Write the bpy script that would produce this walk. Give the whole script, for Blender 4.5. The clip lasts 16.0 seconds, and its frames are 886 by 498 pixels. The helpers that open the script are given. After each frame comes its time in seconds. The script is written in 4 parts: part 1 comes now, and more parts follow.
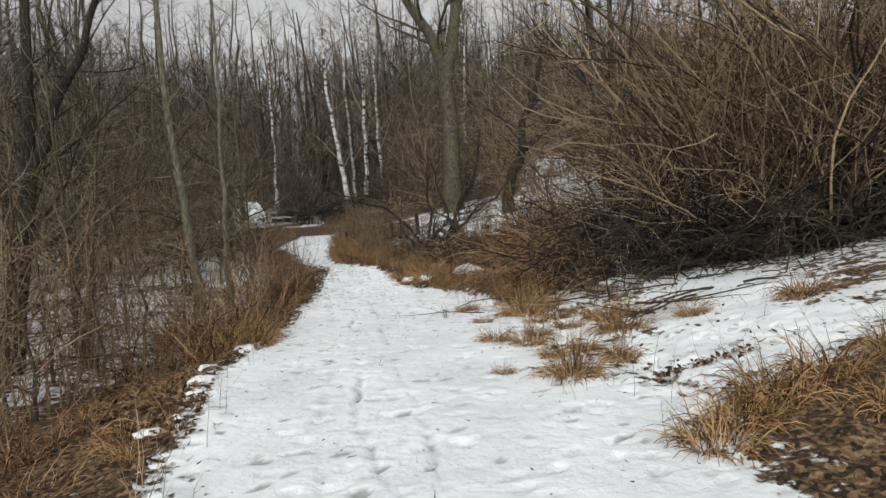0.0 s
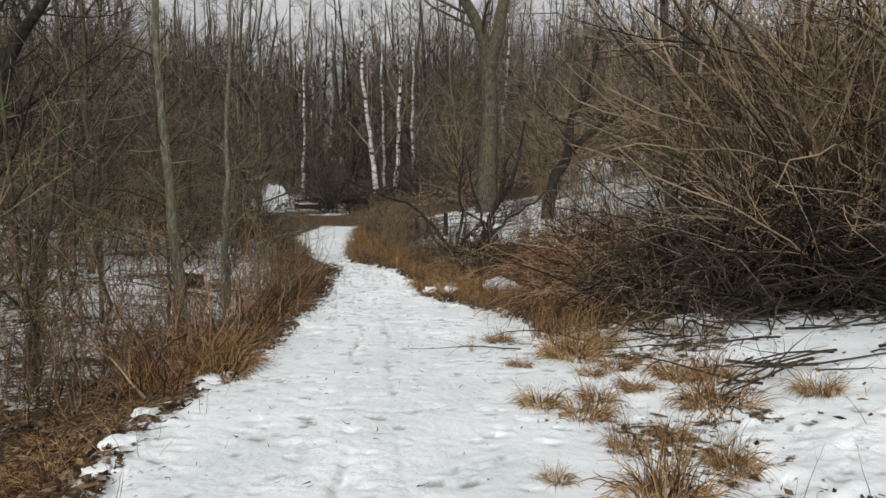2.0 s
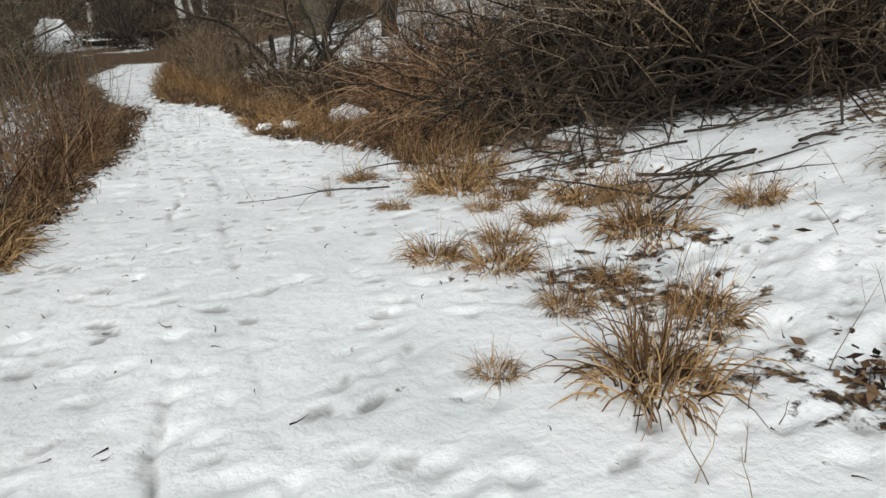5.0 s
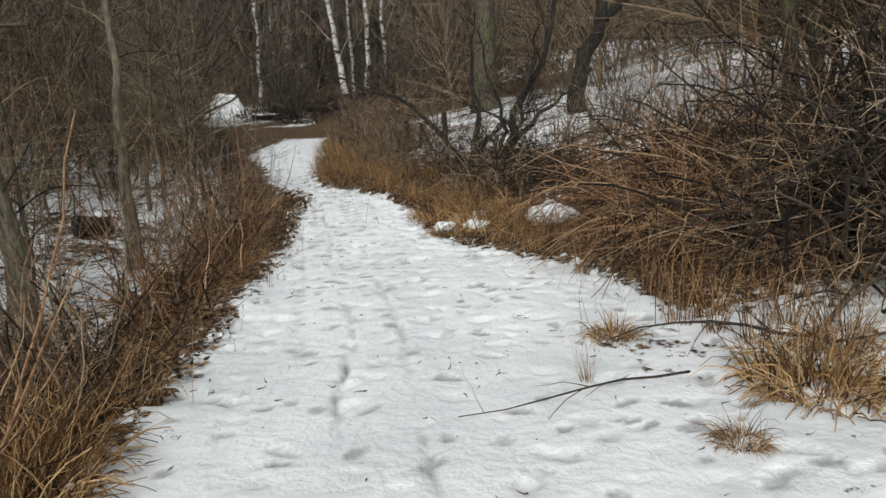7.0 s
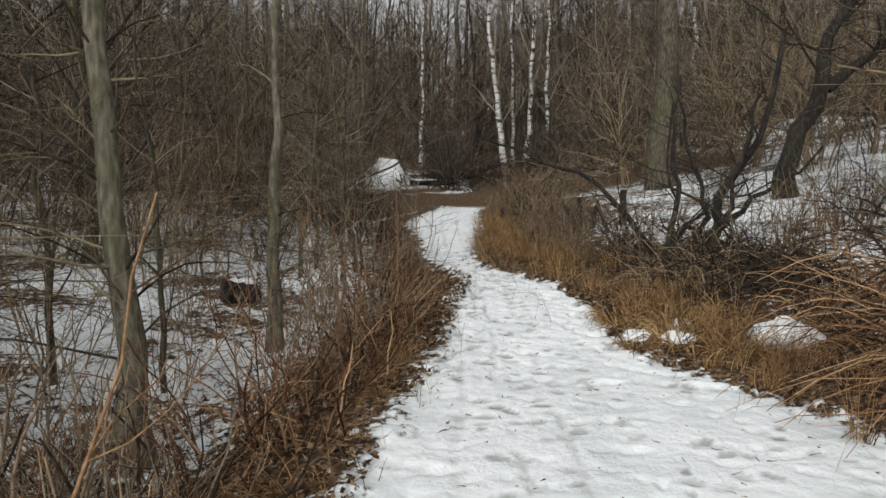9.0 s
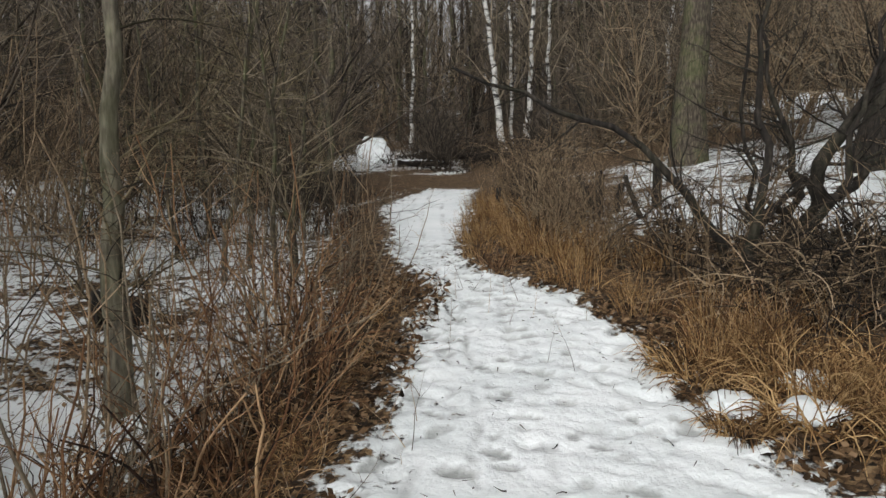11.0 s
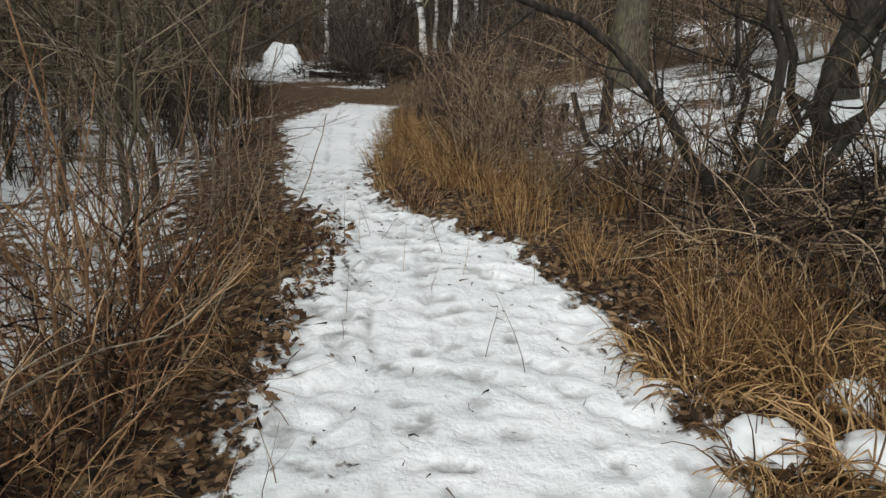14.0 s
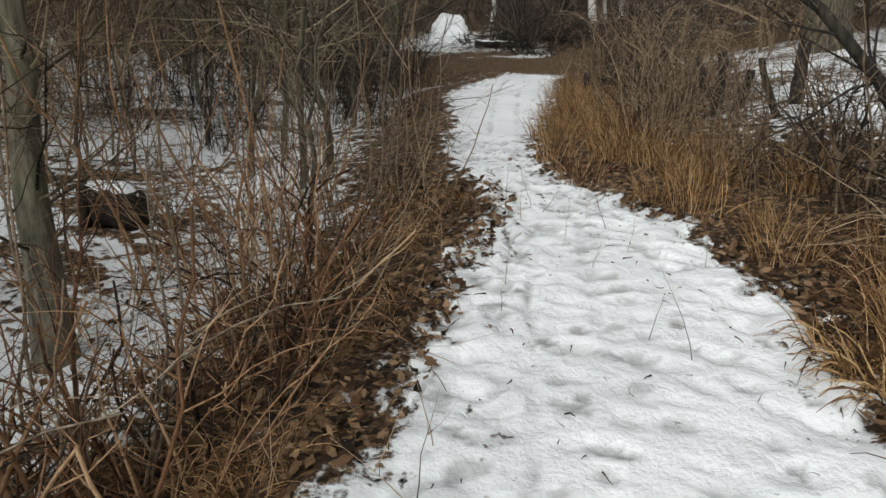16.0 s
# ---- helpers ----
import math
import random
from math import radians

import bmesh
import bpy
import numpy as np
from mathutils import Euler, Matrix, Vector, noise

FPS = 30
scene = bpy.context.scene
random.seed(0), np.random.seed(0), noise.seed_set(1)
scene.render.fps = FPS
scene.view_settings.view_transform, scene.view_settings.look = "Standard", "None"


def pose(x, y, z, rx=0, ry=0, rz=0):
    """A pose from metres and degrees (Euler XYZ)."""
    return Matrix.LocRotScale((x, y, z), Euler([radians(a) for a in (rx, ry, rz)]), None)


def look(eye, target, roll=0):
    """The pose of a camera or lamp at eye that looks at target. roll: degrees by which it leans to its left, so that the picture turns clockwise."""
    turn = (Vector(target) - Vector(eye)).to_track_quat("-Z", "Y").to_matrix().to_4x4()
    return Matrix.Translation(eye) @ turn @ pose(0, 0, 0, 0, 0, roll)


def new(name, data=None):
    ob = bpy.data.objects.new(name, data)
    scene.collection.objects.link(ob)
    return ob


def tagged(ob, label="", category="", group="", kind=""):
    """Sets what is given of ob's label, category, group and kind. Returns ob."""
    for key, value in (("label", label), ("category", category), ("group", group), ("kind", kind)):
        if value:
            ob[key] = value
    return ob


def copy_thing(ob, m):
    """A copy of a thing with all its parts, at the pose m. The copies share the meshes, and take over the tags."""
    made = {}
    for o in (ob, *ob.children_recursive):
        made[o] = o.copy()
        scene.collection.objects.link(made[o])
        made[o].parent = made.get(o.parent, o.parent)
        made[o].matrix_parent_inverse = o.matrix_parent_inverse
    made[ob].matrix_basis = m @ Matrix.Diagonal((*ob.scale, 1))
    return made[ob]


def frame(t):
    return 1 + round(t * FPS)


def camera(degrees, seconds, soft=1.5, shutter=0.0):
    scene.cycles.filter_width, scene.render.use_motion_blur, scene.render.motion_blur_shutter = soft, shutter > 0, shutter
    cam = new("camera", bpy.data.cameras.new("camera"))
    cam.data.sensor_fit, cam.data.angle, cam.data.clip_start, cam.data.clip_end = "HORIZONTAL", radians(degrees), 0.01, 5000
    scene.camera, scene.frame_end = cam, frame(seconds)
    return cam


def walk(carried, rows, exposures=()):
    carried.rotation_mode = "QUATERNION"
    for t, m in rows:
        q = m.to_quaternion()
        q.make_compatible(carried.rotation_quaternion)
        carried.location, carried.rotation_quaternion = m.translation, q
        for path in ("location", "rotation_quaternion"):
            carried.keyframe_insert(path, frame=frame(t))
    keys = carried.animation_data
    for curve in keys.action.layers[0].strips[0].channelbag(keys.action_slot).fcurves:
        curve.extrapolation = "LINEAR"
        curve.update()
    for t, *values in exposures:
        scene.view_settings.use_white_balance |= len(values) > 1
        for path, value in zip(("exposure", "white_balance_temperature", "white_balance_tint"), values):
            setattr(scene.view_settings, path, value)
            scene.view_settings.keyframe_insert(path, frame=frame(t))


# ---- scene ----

cam = camera(68.0, 16.0)
PATH = [
    (0.0, (0.001, 0.000, 1.591), (1.959, 9.799, 1.202), -3.82),
    (0.5, (0.053, 0.559, 1.693), (0.876, 10.524, 1.604), -1.28),
    (1.0, (0.087, 1.060, 1.715), (0.539, 11.049, 1.605), 0.14),
    (1.5, (0.149, 1.550, 1.735), (0.845, 11.523, 1.505), 0.36),
    (2.0, (0.355, 2.046, 1.764), (1.902, 11.915, 1.304), 0.38),
    (2.5, (0.424, 2.323, 1.636), (3.045, 11.935, 0.768), 0.18),
    (3.0, (0.513, 2.627, 1.534), (3.816, 11.972, 0.207), 0.12),
    (3.2, (0.506, 2.775, 1.542), (3.885, 12.049, -0.064), -0.01),
    (5.5, (0.548, 4.319, 1.493), (4.138, 13.148, -1.534), -3.87),
    (6.0, (0.436, 5.306, 1.633), (3.501, 14.546, -0.654), -2.67),
    (6.5, (0.437, 5.942, 1.665), (2.842, 15.454, -0.266), -2.85),
    (7.0, (0.454, 6.448, 1.656), (2.321, 16.097, -0.188), -2.52),
    (7.5, (0.407, 6.988, 1.649), (1.787, 16.751, -0.019), -2.36),
    (8.0, (0.345, 7.484, 1.739), (1.005, 17.389, 0.529), -2.19),
    (8.5, (0.251, 7.832, 1.812), (0.309, 17.798, 1.000), -0.80),
    (9.0, (0.261, 7.998, 1.799), (0.006, 17.962, 0.990), 0.42),
    (9.2, (0.271, 8.057, 1.798), (-0.072, 18.020, 1.008), 0.82),
    (11.3, (0.549, 11.261, 1.619), (0.373, 21.205, 0.581), -0.27),
    (11.5, (0.570, 11.350, 1.610), (0.597, 21.320, 0.838), 0.31),
    (12.0, (0.647, 12.271, 1.639), (0.886, 22.241, 0.900), 1.23),
    (12.5, (0.652, 12.487, 1.621), (1.052, 22.397, 0.339), 0.96),
    (13.0, (0.643, 12.521, 1.616), (1.199, 22.388, 0.091), 1.13),
    (13.5, (0.631, 12.544, 1.609), (1.343, 22.365, -0.134), 1.55),
    (14.0, (0.608, 12.583, 1.580), (1.609, 22.289, -0.610), 2.40),
    (14.5, (0.570, 12.627, 1.560), (1.548, 22.240, -1.016), 2.61),
    (15.0, (0.545, 12.630, 1.583), (0.652, 22.264, -1.092), 1.25),
    (15.5, (0.565, 12.544, 1.624), (-0.301, 22.163, -0.971), 1.77),
    (16.0, (0.579, 12.616, 1.578), (-0.756, 22.154, -1.115), 1.64),
]
walk(cam, [(t, look(eye, target, roll)) for t, eye, target, roll in PATH],
     exposures=[(0.0, 0.38), (16.0, 0.38)])

# ---- overcast sky and a weak, wide sun ----
world = bpy.data.worlds.new("overcast_world")
scene.world = world
world.use_nodes = True
wn, wl = world.node_tree.nodes, world.node_tree.links
sky = wn.new("ShaderNodeTexSky")
sky.sky_type = "NISHITA"
sky.sun_disc = False
sky.sun_elevation, sky.sun_rotation = radians(38), radians(200)
sky.air_density, sky.dust_density, sky.ozone_density = 1.0, 4.0, 1.0
grey = wn.new("ShaderNodeHueSaturation")
grey.inputs["Saturation"].default_value = 0.06
wl.new(sky.outputs[0], grey.inputs["Color"])
wl.new(grey.outputs[0], wn["Background"].inputs[0])
wn["Background"].inputs[1].default_value = 0.12
sun = new("sun", bpy.data.lights.new("sun", "SUN"))
sun.data.energy, sun.data.angle, sun.data.color = 0.5, radians(60), (0.97, 0.99, 1.0)
sun.matrix_world = look((0, 0, 0), (math.sin(radians(200)) * -0.79, math.cos(radians(200)) * -0.79, -0.62))

rng = np.random.default_rng(7)


# ---- materials ----
def material(name, rough=0.9):
    m = bpy.data.materials.new(name)
    m.use_nodes = True
    b = m.node_tree.nodes["Principled BSDF"]
    b.inputs["Roughness"].default_value = rough
    b.inputs["Specular IOR Level"].default_value = 0.25
    return m, m.node_tree.nodes, m.node_tree.links, b


def ramp_node(nodes, stops):
    r = nodes.new("ShaderNodeValToRGB")
    while len(r.color_ramp.elements) < len(stops):
        r.color_ramp.elements.new(0.5)
    for e, (p, c) in zip(r.color_ramp.elements, stops):
        e.position, e.color = p, (*c, 1)
    return r


def noise_node(nodes, links, scale, detail=4, rough=0.6):
    n = nodes.new("ShaderNodeTexNoise")
    n.inputs["Scale"].default_value, n.inputs["Detail"].default_value = scale, detail
    n.inputs["Roughness"].default_value = rough
    co = nodes.new("ShaderNodeTexCoord")
    links.new(co.outputs["Object"], n.inputs["Vector"])
    return n


def bump(nodes, links, src, b, strength, dist):
    k = nodes.new("ShaderNodeBump")
    k.inputs["Strength"].default_value, k.inputs["Distance"].default_value = strength, dist
    links.new(src, k.inputs["Height"])
    links.new(k.outputs[0], b.inputs["Normal"])


def strand_material(name, dark, mid, light, fine=25):
    """Stems, twigs and blades: every strand has its own tone, broken up along its length."""
    m, n, l, b = material(name)
    geo = n.new("ShaderNodeNewGeometry")
    tex = noise_node(n, l, fine, 3)
    mix = n.new("ShaderNodeMath")
    mix.operation = "MULTIPLY_ADD"
    mix.inputs[1].default_value = 0.45
    l.new(tex.outputs[0], mix.inputs[0])
    half = n.new("ShaderNodeMath")
    half.operation = "MULTIPLY"
    half.inputs[1].default_value = 0.6
    l.new(geo.outputs["Random Per Island"], half.inputs[0])
    l.new(half.outputs[0], mix.inputs[2])
    r = ramp_node(n, [(0.24, dark), (0.5, mid), (0.76, light)])
    l.new(mix.outputs[0], r.inputs[0])
    l.new(r.outputs[0], b.inputs["Base Color"])
    return m


def bark_material(name, dark, mid, light, scale=9, stretch=0.25, moss=0.0):
    m, n, l, b = material(name)
    co = n.new("ShaderNodeTexCoord")
    mp = n.new("ShaderNodeMapping")
    mp.inputs["Scale"].default_value = (1, 1, stretch)
    l.new(co.outputs["Object"], mp.inputs[0])
    t = n.new("ShaderNodeTexNoise")
    t.inputs["Scale"].default_value, t.inputs["Detail"].default_value = scale * 3, 6
    l.new(mp.outputs[0], t.inputs["Vector"])
    r = ramp_node(n, [(0.3, dark), (0.5, mid), (0.72, light)])
    l.new(t.outputs[0], r.inputs[0])
    big = noise_node(n, l, 2.2, 4)
    rr = ramp_node(n, [(0.45, (0, 0, 0)), (0.65, (1, 1, 1))])
    l.new(big.outputs[0], rr.inputs[0])
    mx = n.new("ShaderNodeMix")
    mx.data_type = "RGBA"
    sc = n.new("ShaderNodeMath")
    sc.operation = "MULTIPLY"
    sc.inputs[1].default_value = moss
    l.new(rr.outputs[0], sc.inputs[0])
    l.new(sc.outputs[0], mx.inputs["Factor"])
    l.new(r.outputs[0], mx.inputs[6])
    mx.inputs[7].default_value = (0.10, 0.115, 0.045, 1)
    l.new(mx.outputs[2], b.inputs["Base Color"])
    bump(n, l, t.outputs[0], b, 0.8, 0.02)
    return m


def birch_material():
    m, n, l, b = material("birch_bark", 0.7)
    co = n.new("ShaderNodeTexCoord")
    mp = n.new("ShaderNodeMapping")
    mp.inputs["Scale"].default_value = (0.7, 0.7, 2.2)
    l.new(co.outputs["Object"], mp.inputs[0])
    t = n.new("ShaderNodeTexNoise")
    t.inputs["Scale"].default_value, t.inputs["Detail"].default_value = 2.0, 5
    l.new(mp.outputs[0], t.inputs["Vector"])
    r = ramp_node(n, [(0.40, (0.03, 0.028, 0.025)), (0.5, (0.5, 0.49, 0.46)), (0.8, (0.72, 0.71, 0.68))])
    l.new(t.outputs[0], r.inputs[0])
    l.new(r.outputs[0], b.inputs["Base Color"])
    bump(n, l, t.outputs[0], b, 0.4, 0.02)
    return m


def snow_colour(n, l):
    a = noise_node(n, l, 1.3, 5)
    r = ramp_node(n, [(0.3, (0.66, 0.70, 0.70)), (0.55, (0.80, 0.83, 0.83)), (0.75, (0.86, 0.88, 0.88))])
    l.new(a.outputs[0], r.inputs[0])
    return r


def snow_material():
    m, n, l, b = material("snow", 0.75)
    r = snow_colour(n, l)
    l.new(r.outputs[0], b.inputs["Base Color"])
    t = noise_node(n, l, 30, 6)
    bump(n, l, t.outputs[0], b, 0.35, 0.02)
    return m


def ground_material():
    """Snow, with leaf litter and matted grass where the mesh's litter attribute says so, broken up by noise."""
    m, n, l, b = material("snow_and_litter", 0.85)
    at = n.new("ShaderNodeAttribute")
    at.attribute_name = "litter"
    snow = snow_colour(n, l)
    leaf = noise_node(n, l, 22, 6, 0.7)
    big = noise_node(n, l, 2.5, 4)
    lr = ramp_node(n, [(0.30, (0.008, 0.006, 0.004)), (0.46, (0.045, 0.027, 0.014)), (0.58, (0.13, 0.08, 0.04)), (0.74, (0.30, 0.205, 0.11))])
    cells = n.new("ShaderNodeTexVoronoi")
    cells.inputs["Scale"].default_value = 30
    warp = n.new("ShaderNodeTexCoord")
    l.new(warp.outputs["Object"], cells.inputs["Vector"])
    tone = n.new("ShaderNodeSeparateColor")
    l.new(cells.outputs["Color"], tone.inputs[0])
    ad = n.new("ShaderNodeMath")
    ad.operation = "MULTIPLY_ADD"
    ad.inputs[1].default_value = 0.34
    l.new(tone.outputs[0], ad.inputs[0])
    hf = n.new("ShaderNodeMath")
    hf.operation = "MULTIPLY"
    hf.inputs[1].default_value = 0.66
    l.new(leaf.outputs[0], hf.inputs[0])
    l.new(hf.outputs[0], ad.inputs[2])
    l.new(ad.outputs[0], lr.inputs[0])
    patch = noise_node(n, l, 9.0, 5, 0.65)
    s1 = n.new("ShaderNodeMath")
    s1.operation = "MULTIPLY_ADD"
    s1.inputs[1].default_value = 1.5
    s1.inputs[2].default_value = -0.75
    l.new(patch.outputs[0], s1.inputs[0])
    s2 = n.new("ShaderNodeMath")
    s2.operation = "ADD"
    l.new(s1.outputs[0], s2.inputs[0])
    l.new(at.outputs["Fac"], s2.inputs[1])
    edge = ramp_node(n, [(0.44, (0, 0, 0)), (0.56, (1, 1, 1))])
    l.new(s2.outputs[0], edge.inputs[0])
    # the tread attribute turns the snow grey inside ruts and footprints
    tread_mask = n.new("ShaderNodeAttribute")
    tread_mask.attribute_name = "tread"
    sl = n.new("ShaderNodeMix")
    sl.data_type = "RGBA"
    l.new(tread_mask.outputs["Fac"], sl.inputs["Factor"])
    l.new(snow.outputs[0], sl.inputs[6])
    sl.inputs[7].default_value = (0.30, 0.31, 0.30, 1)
    mx = n.new("ShaderNodeMix")
    mx.data_type = "RGBA"
    l.new(edge.outputs[0], mx.inputs["Factor"])
    l.new(sl.outputs[2], mx.inputs[6])
    l.new(lr.outputs[0], mx.inputs[7])
    l.new(mx.outputs[2], b.inputs["Base Color"])
    f = noise_node(n, l, 13, 6, 0.6)
    hh = n.new("ShaderNodeMath")
    hh.operation = "SUBTRACT"
    l.new(f.outputs[0], hh.inputs[0])
    l.new(edge.outputs[0], hh.inputs[1])
    bump(n, l, hh.outputs[0], b, 0.65, 0.035)
    return m


M_GROUND = ground_material()
M_SNOW = snow_material()
M_BIRCH = birch_material()
M_BARK = bark_material("grey_bark", (0.05, 0.043, 0.033), (0.13, 0.115, 0.085), (0.24, 0.215, 0.16), moss=0.45)
M_WOODBARK = bark_material("brown_wood_bark", (0.02, 0.016, 0.012), (0.07, 0.057, 0.042), (0.15, 0.125, 0.092), moss=0.5)
M_DARKBARK = bark_material("dark_bark", (0.008, 0.007, 0.006), (0.022, 0.018, 0.015), (0.06, 0.05, 0.04), moss=0.1)
M_TWIG = strand_material("grey_twigs", (0.007, 0.006, 0.004), (0.082, 0.064, 0.043), (0.351, 0.288, 0.205))
M_OLIVE = strand_material("olive_twigs", (0.010, 0.008, 0.004), (0.095, 0.076, 0.042), (0.30, 0.25, 0.155))
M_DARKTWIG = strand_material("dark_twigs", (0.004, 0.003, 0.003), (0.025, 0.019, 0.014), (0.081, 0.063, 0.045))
M_RED = strand_material("red_brown_stems", (0.008, 0.004, 0.003), (0.165, 0.082, 0.038), (0.50, 0.33, 0.185))
M_BROWN = strand_material("brown_stems", (0.006, 0.004, 0.003), (0.120, 0.083, 0.050), (0.45, 0.34, 0.22))
M_BUSH = strand_material("willow_stems", (0.006, 0.004, 0.003), (0.080, 0.054, 0.032), (0.34, 0.25, 0.155))
M_TAN = strand_material("tan_canes", (0.065, 0.050, 0.033), (0.26, 0.20, 0.135), (0.40, 0.33, 0.24))
M_GRASS = strand_material("dry_grass", (0.03, 0.014, 0.006), (0.22, 0.118, 0.045), (0.52, 0.35, 0.17), 12)
M_LEAF = strand_material("fallen_leaves", (0.010, 0.006, 0.003), (0.079, 0.043, 0.019), (0.252, 0.162, 0.090), 8)
M_FAR = strand_material("far_twigs", (0.010, 0.008, 0.007), (0.066, 0.052, 0.039), (0.18, 0.15, 0.116), 3)
M_LOG = bark_material("wet_log", (0.006, 0.005, 0.004), (0.018, 0.014, 0.011), (0.045, 0.036, 0.028), scale=5)


# ---- geometry helpers ----
def hash_noise(x, y, seed=0):
    """Smooth value noise in two dimensions."""
    x, y = np.asarray(x, float), np.asarray(y, float)
    xi, yi = np.floor(x).astype(np.int64), np.floor(y).astype(np.int64)
    fx, fy = x - xi, y - yi
    fx, fy = fx * fx * (3 - 2 * fx), fy * fy * (3 - 2 * fy)

    def h(a, c):
        v = (a * 374761393 + c * 668265263 + seed * 974711) & 0x7FFFFFFF
        v = ((v ^ (v >> 13)) * 1274126177) & 0x7FFFFFFF
        return ((v ^ (v >> 16)) & 0xFFFF) / 65535.0
    return (h(xi, yi) * (1 - fx) + h(xi + 1, yi) * fx) * (1 - fy) + (h(xi, yi + 1) * (1 - fx) + h(xi + 1, yi + 1) * fx) * fy


def fractal(x, y, scale, seed=0, octaves=3):
    return sum(hash_noise(np.asarray(x) * scale * 2 ** i, np.asarray(y) * scale * 2 ** i, seed + i) * 0.5 ** i for i in range(octaves)) / (2 - 0.5 ** (octaves - 1))


def left_edge(y):
    return np.interp(y, [0, 4, 7, 9, 13, 15, 17.6, 18.2, 19.2, 21, 25, 28, 31, 34], [-1, -1.05, -1.2, -0.8, -0.26, 0.05, 0.3, 0.0, -0.34, -0.5, -1.1, -0.8, -0.4, -6])


def right_edge(y):
    return np.interp(y, [0, 4, 8, 10, 12.8, 14.2, 15, 16, 17, 17.8, 18.5, 19.2, 20.8, 25, 28, 32], [2.4, 2.6, 3.6, 3.5, 3.1, 2.2, 1.95, 2.0, 1.6, 1.2, 0.7, 0.46, 0.55, 0.75, 0.9, 1.0])


def height(x, y):
    x, y = np.asarray(x, float), np.asarray(y, float)
    g = np.interp(y, [-200, -6, 2, 8, 11, 14, 17, 20, 23, 26, 29, 32, 38, 45, 60, 90, 140, 400], [0, 0.05, 0.15, 0.18, 0.1, 0.22, 0.55, 0.8, 1.0, 1.17, 1.32, 1.45, 2.1, 3.0, 5.4, 11, 18, 19])
    r = np.maximum(0, x - right_edge(y))
    l = np.maximum(0, left_edge(y) - x)
    g = g + 0.16 * np.minimum(r, 4) + 0.19 * np.clip(r - 4, 0, 14) - 0.2 * np.minimum(l, 2.2) + 0.04 * np.clip(l - 2.2, 0, 40)
    return g + 0.10 * (fractal(x, y, 0.45, 3) - 0.5) * np.minimum(1, 0.25 + (r + l))


def mesh_from(name, verts, faces, mat):
    """A mesh from arrays of corners and of four-cornered faces."""
    me = bpy.data.meshes.new(name)
    verts, faces = np.ascontiguousarray(verts, np.float32), np.ascontiguousarray(faces, np.int32)
    me.vertices.add(len(verts))
    me.vertices.foreach_set("co", verts.ravel())
    me.loops.add(faces.size)
    me.loops.foreach_set("vertex_index", faces.ravel())
    me.polygons.add(len(faces))
    me.polygons.foreach_set("loop_start", np.arange(0, faces.size, 4, dtype=np.int32))
    me.polygons.foreach_set("use_smooth", np.ones(len(faces), bool))
    me.update(calc_edges=True)
    me.materials.append(mat)
    return me


def tubes(name, groups, mat, sides=3):
    """One mesh of tapered tubes. groups: pairs of points (n, k, 3) and radii (n, k)."""
    V, Q, base = [], [], 0
    for P, R in groups:
        P, R = np.asarray(P, float), np.asarray(R, float)
        n, k = P.shape[:2]
        T = np.gradient(P, axis=1)
        T /= np.linalg.norm(T, axis=2, keepdims=True) + 1e-9
        ref = np.where(np.abs(T[:, :1, 2:3]) > 0.8, np.array([1.0, 0.2, 0.0]), np.array([0.1, 0.2, 1.0]))
        A = np.cross(T, np.broadcast_to(ref, T.shape))
        A /= np.linalg.norm(A, axis=2, keepdims=True) + 1e-9
        B = np.cross(T, A)
        an = np.arange(sides) * 2 * math.pi / sides
        ring = P[:, :, None] + R[:, :, None, None] * (A[:, :, None] * np.cos(an)[:, None] + B[:, :, None] * np.sin(an)[:, None])
        V.append(ring.reshape(-1, 3))
        i = np.arange(n)[:, None, None] * k * sides
        j = np.arange(k - 1)[None, :, None] * sides
        s = np.arange(sides)[None, None, :]
        s2 = (s + 1) % sides
        Q.append(np.stack([i + j + s, i + j + s2, i + j + sides + s2, i + j + sides + s], -1).reshape(-1, 4) + base)
        base += n * k * sides
    return mesh_from(name, np.concatenate(V), np.concatenate(Q), mat)


def strands(base, way, length, r, k=5, curl=0.0, wob=0.1, tip=0.25):
    """Polylines that start at base and go along way; curl bends them down (positive) or up (negative)."""
    base, way = np.asarray(base, float), np.asarray(way, float)
    n = len(base)
    length, r, curl = (np.broadcast_to(np.asarray(a, float), n) for a in (length, r, curl))
    d = way / (np.linalg.norm(way, axis=1, keepdims=True) + 1e-9)
    P = [base]
    for _ in range(k - 1):
        P.append(P[-1] + d * (length / (k - 1))[:, None])
        d = d + rng.normal(0, wob, (n, 3))
        d[:, 2] -= curl / (k - 1)
        d /= np.linalg.norm(d, axis=1, keepdims=True)
    R = r[:, None] * np.linspace(1, tip, k)[None]
    return np.stack(P, 1), R


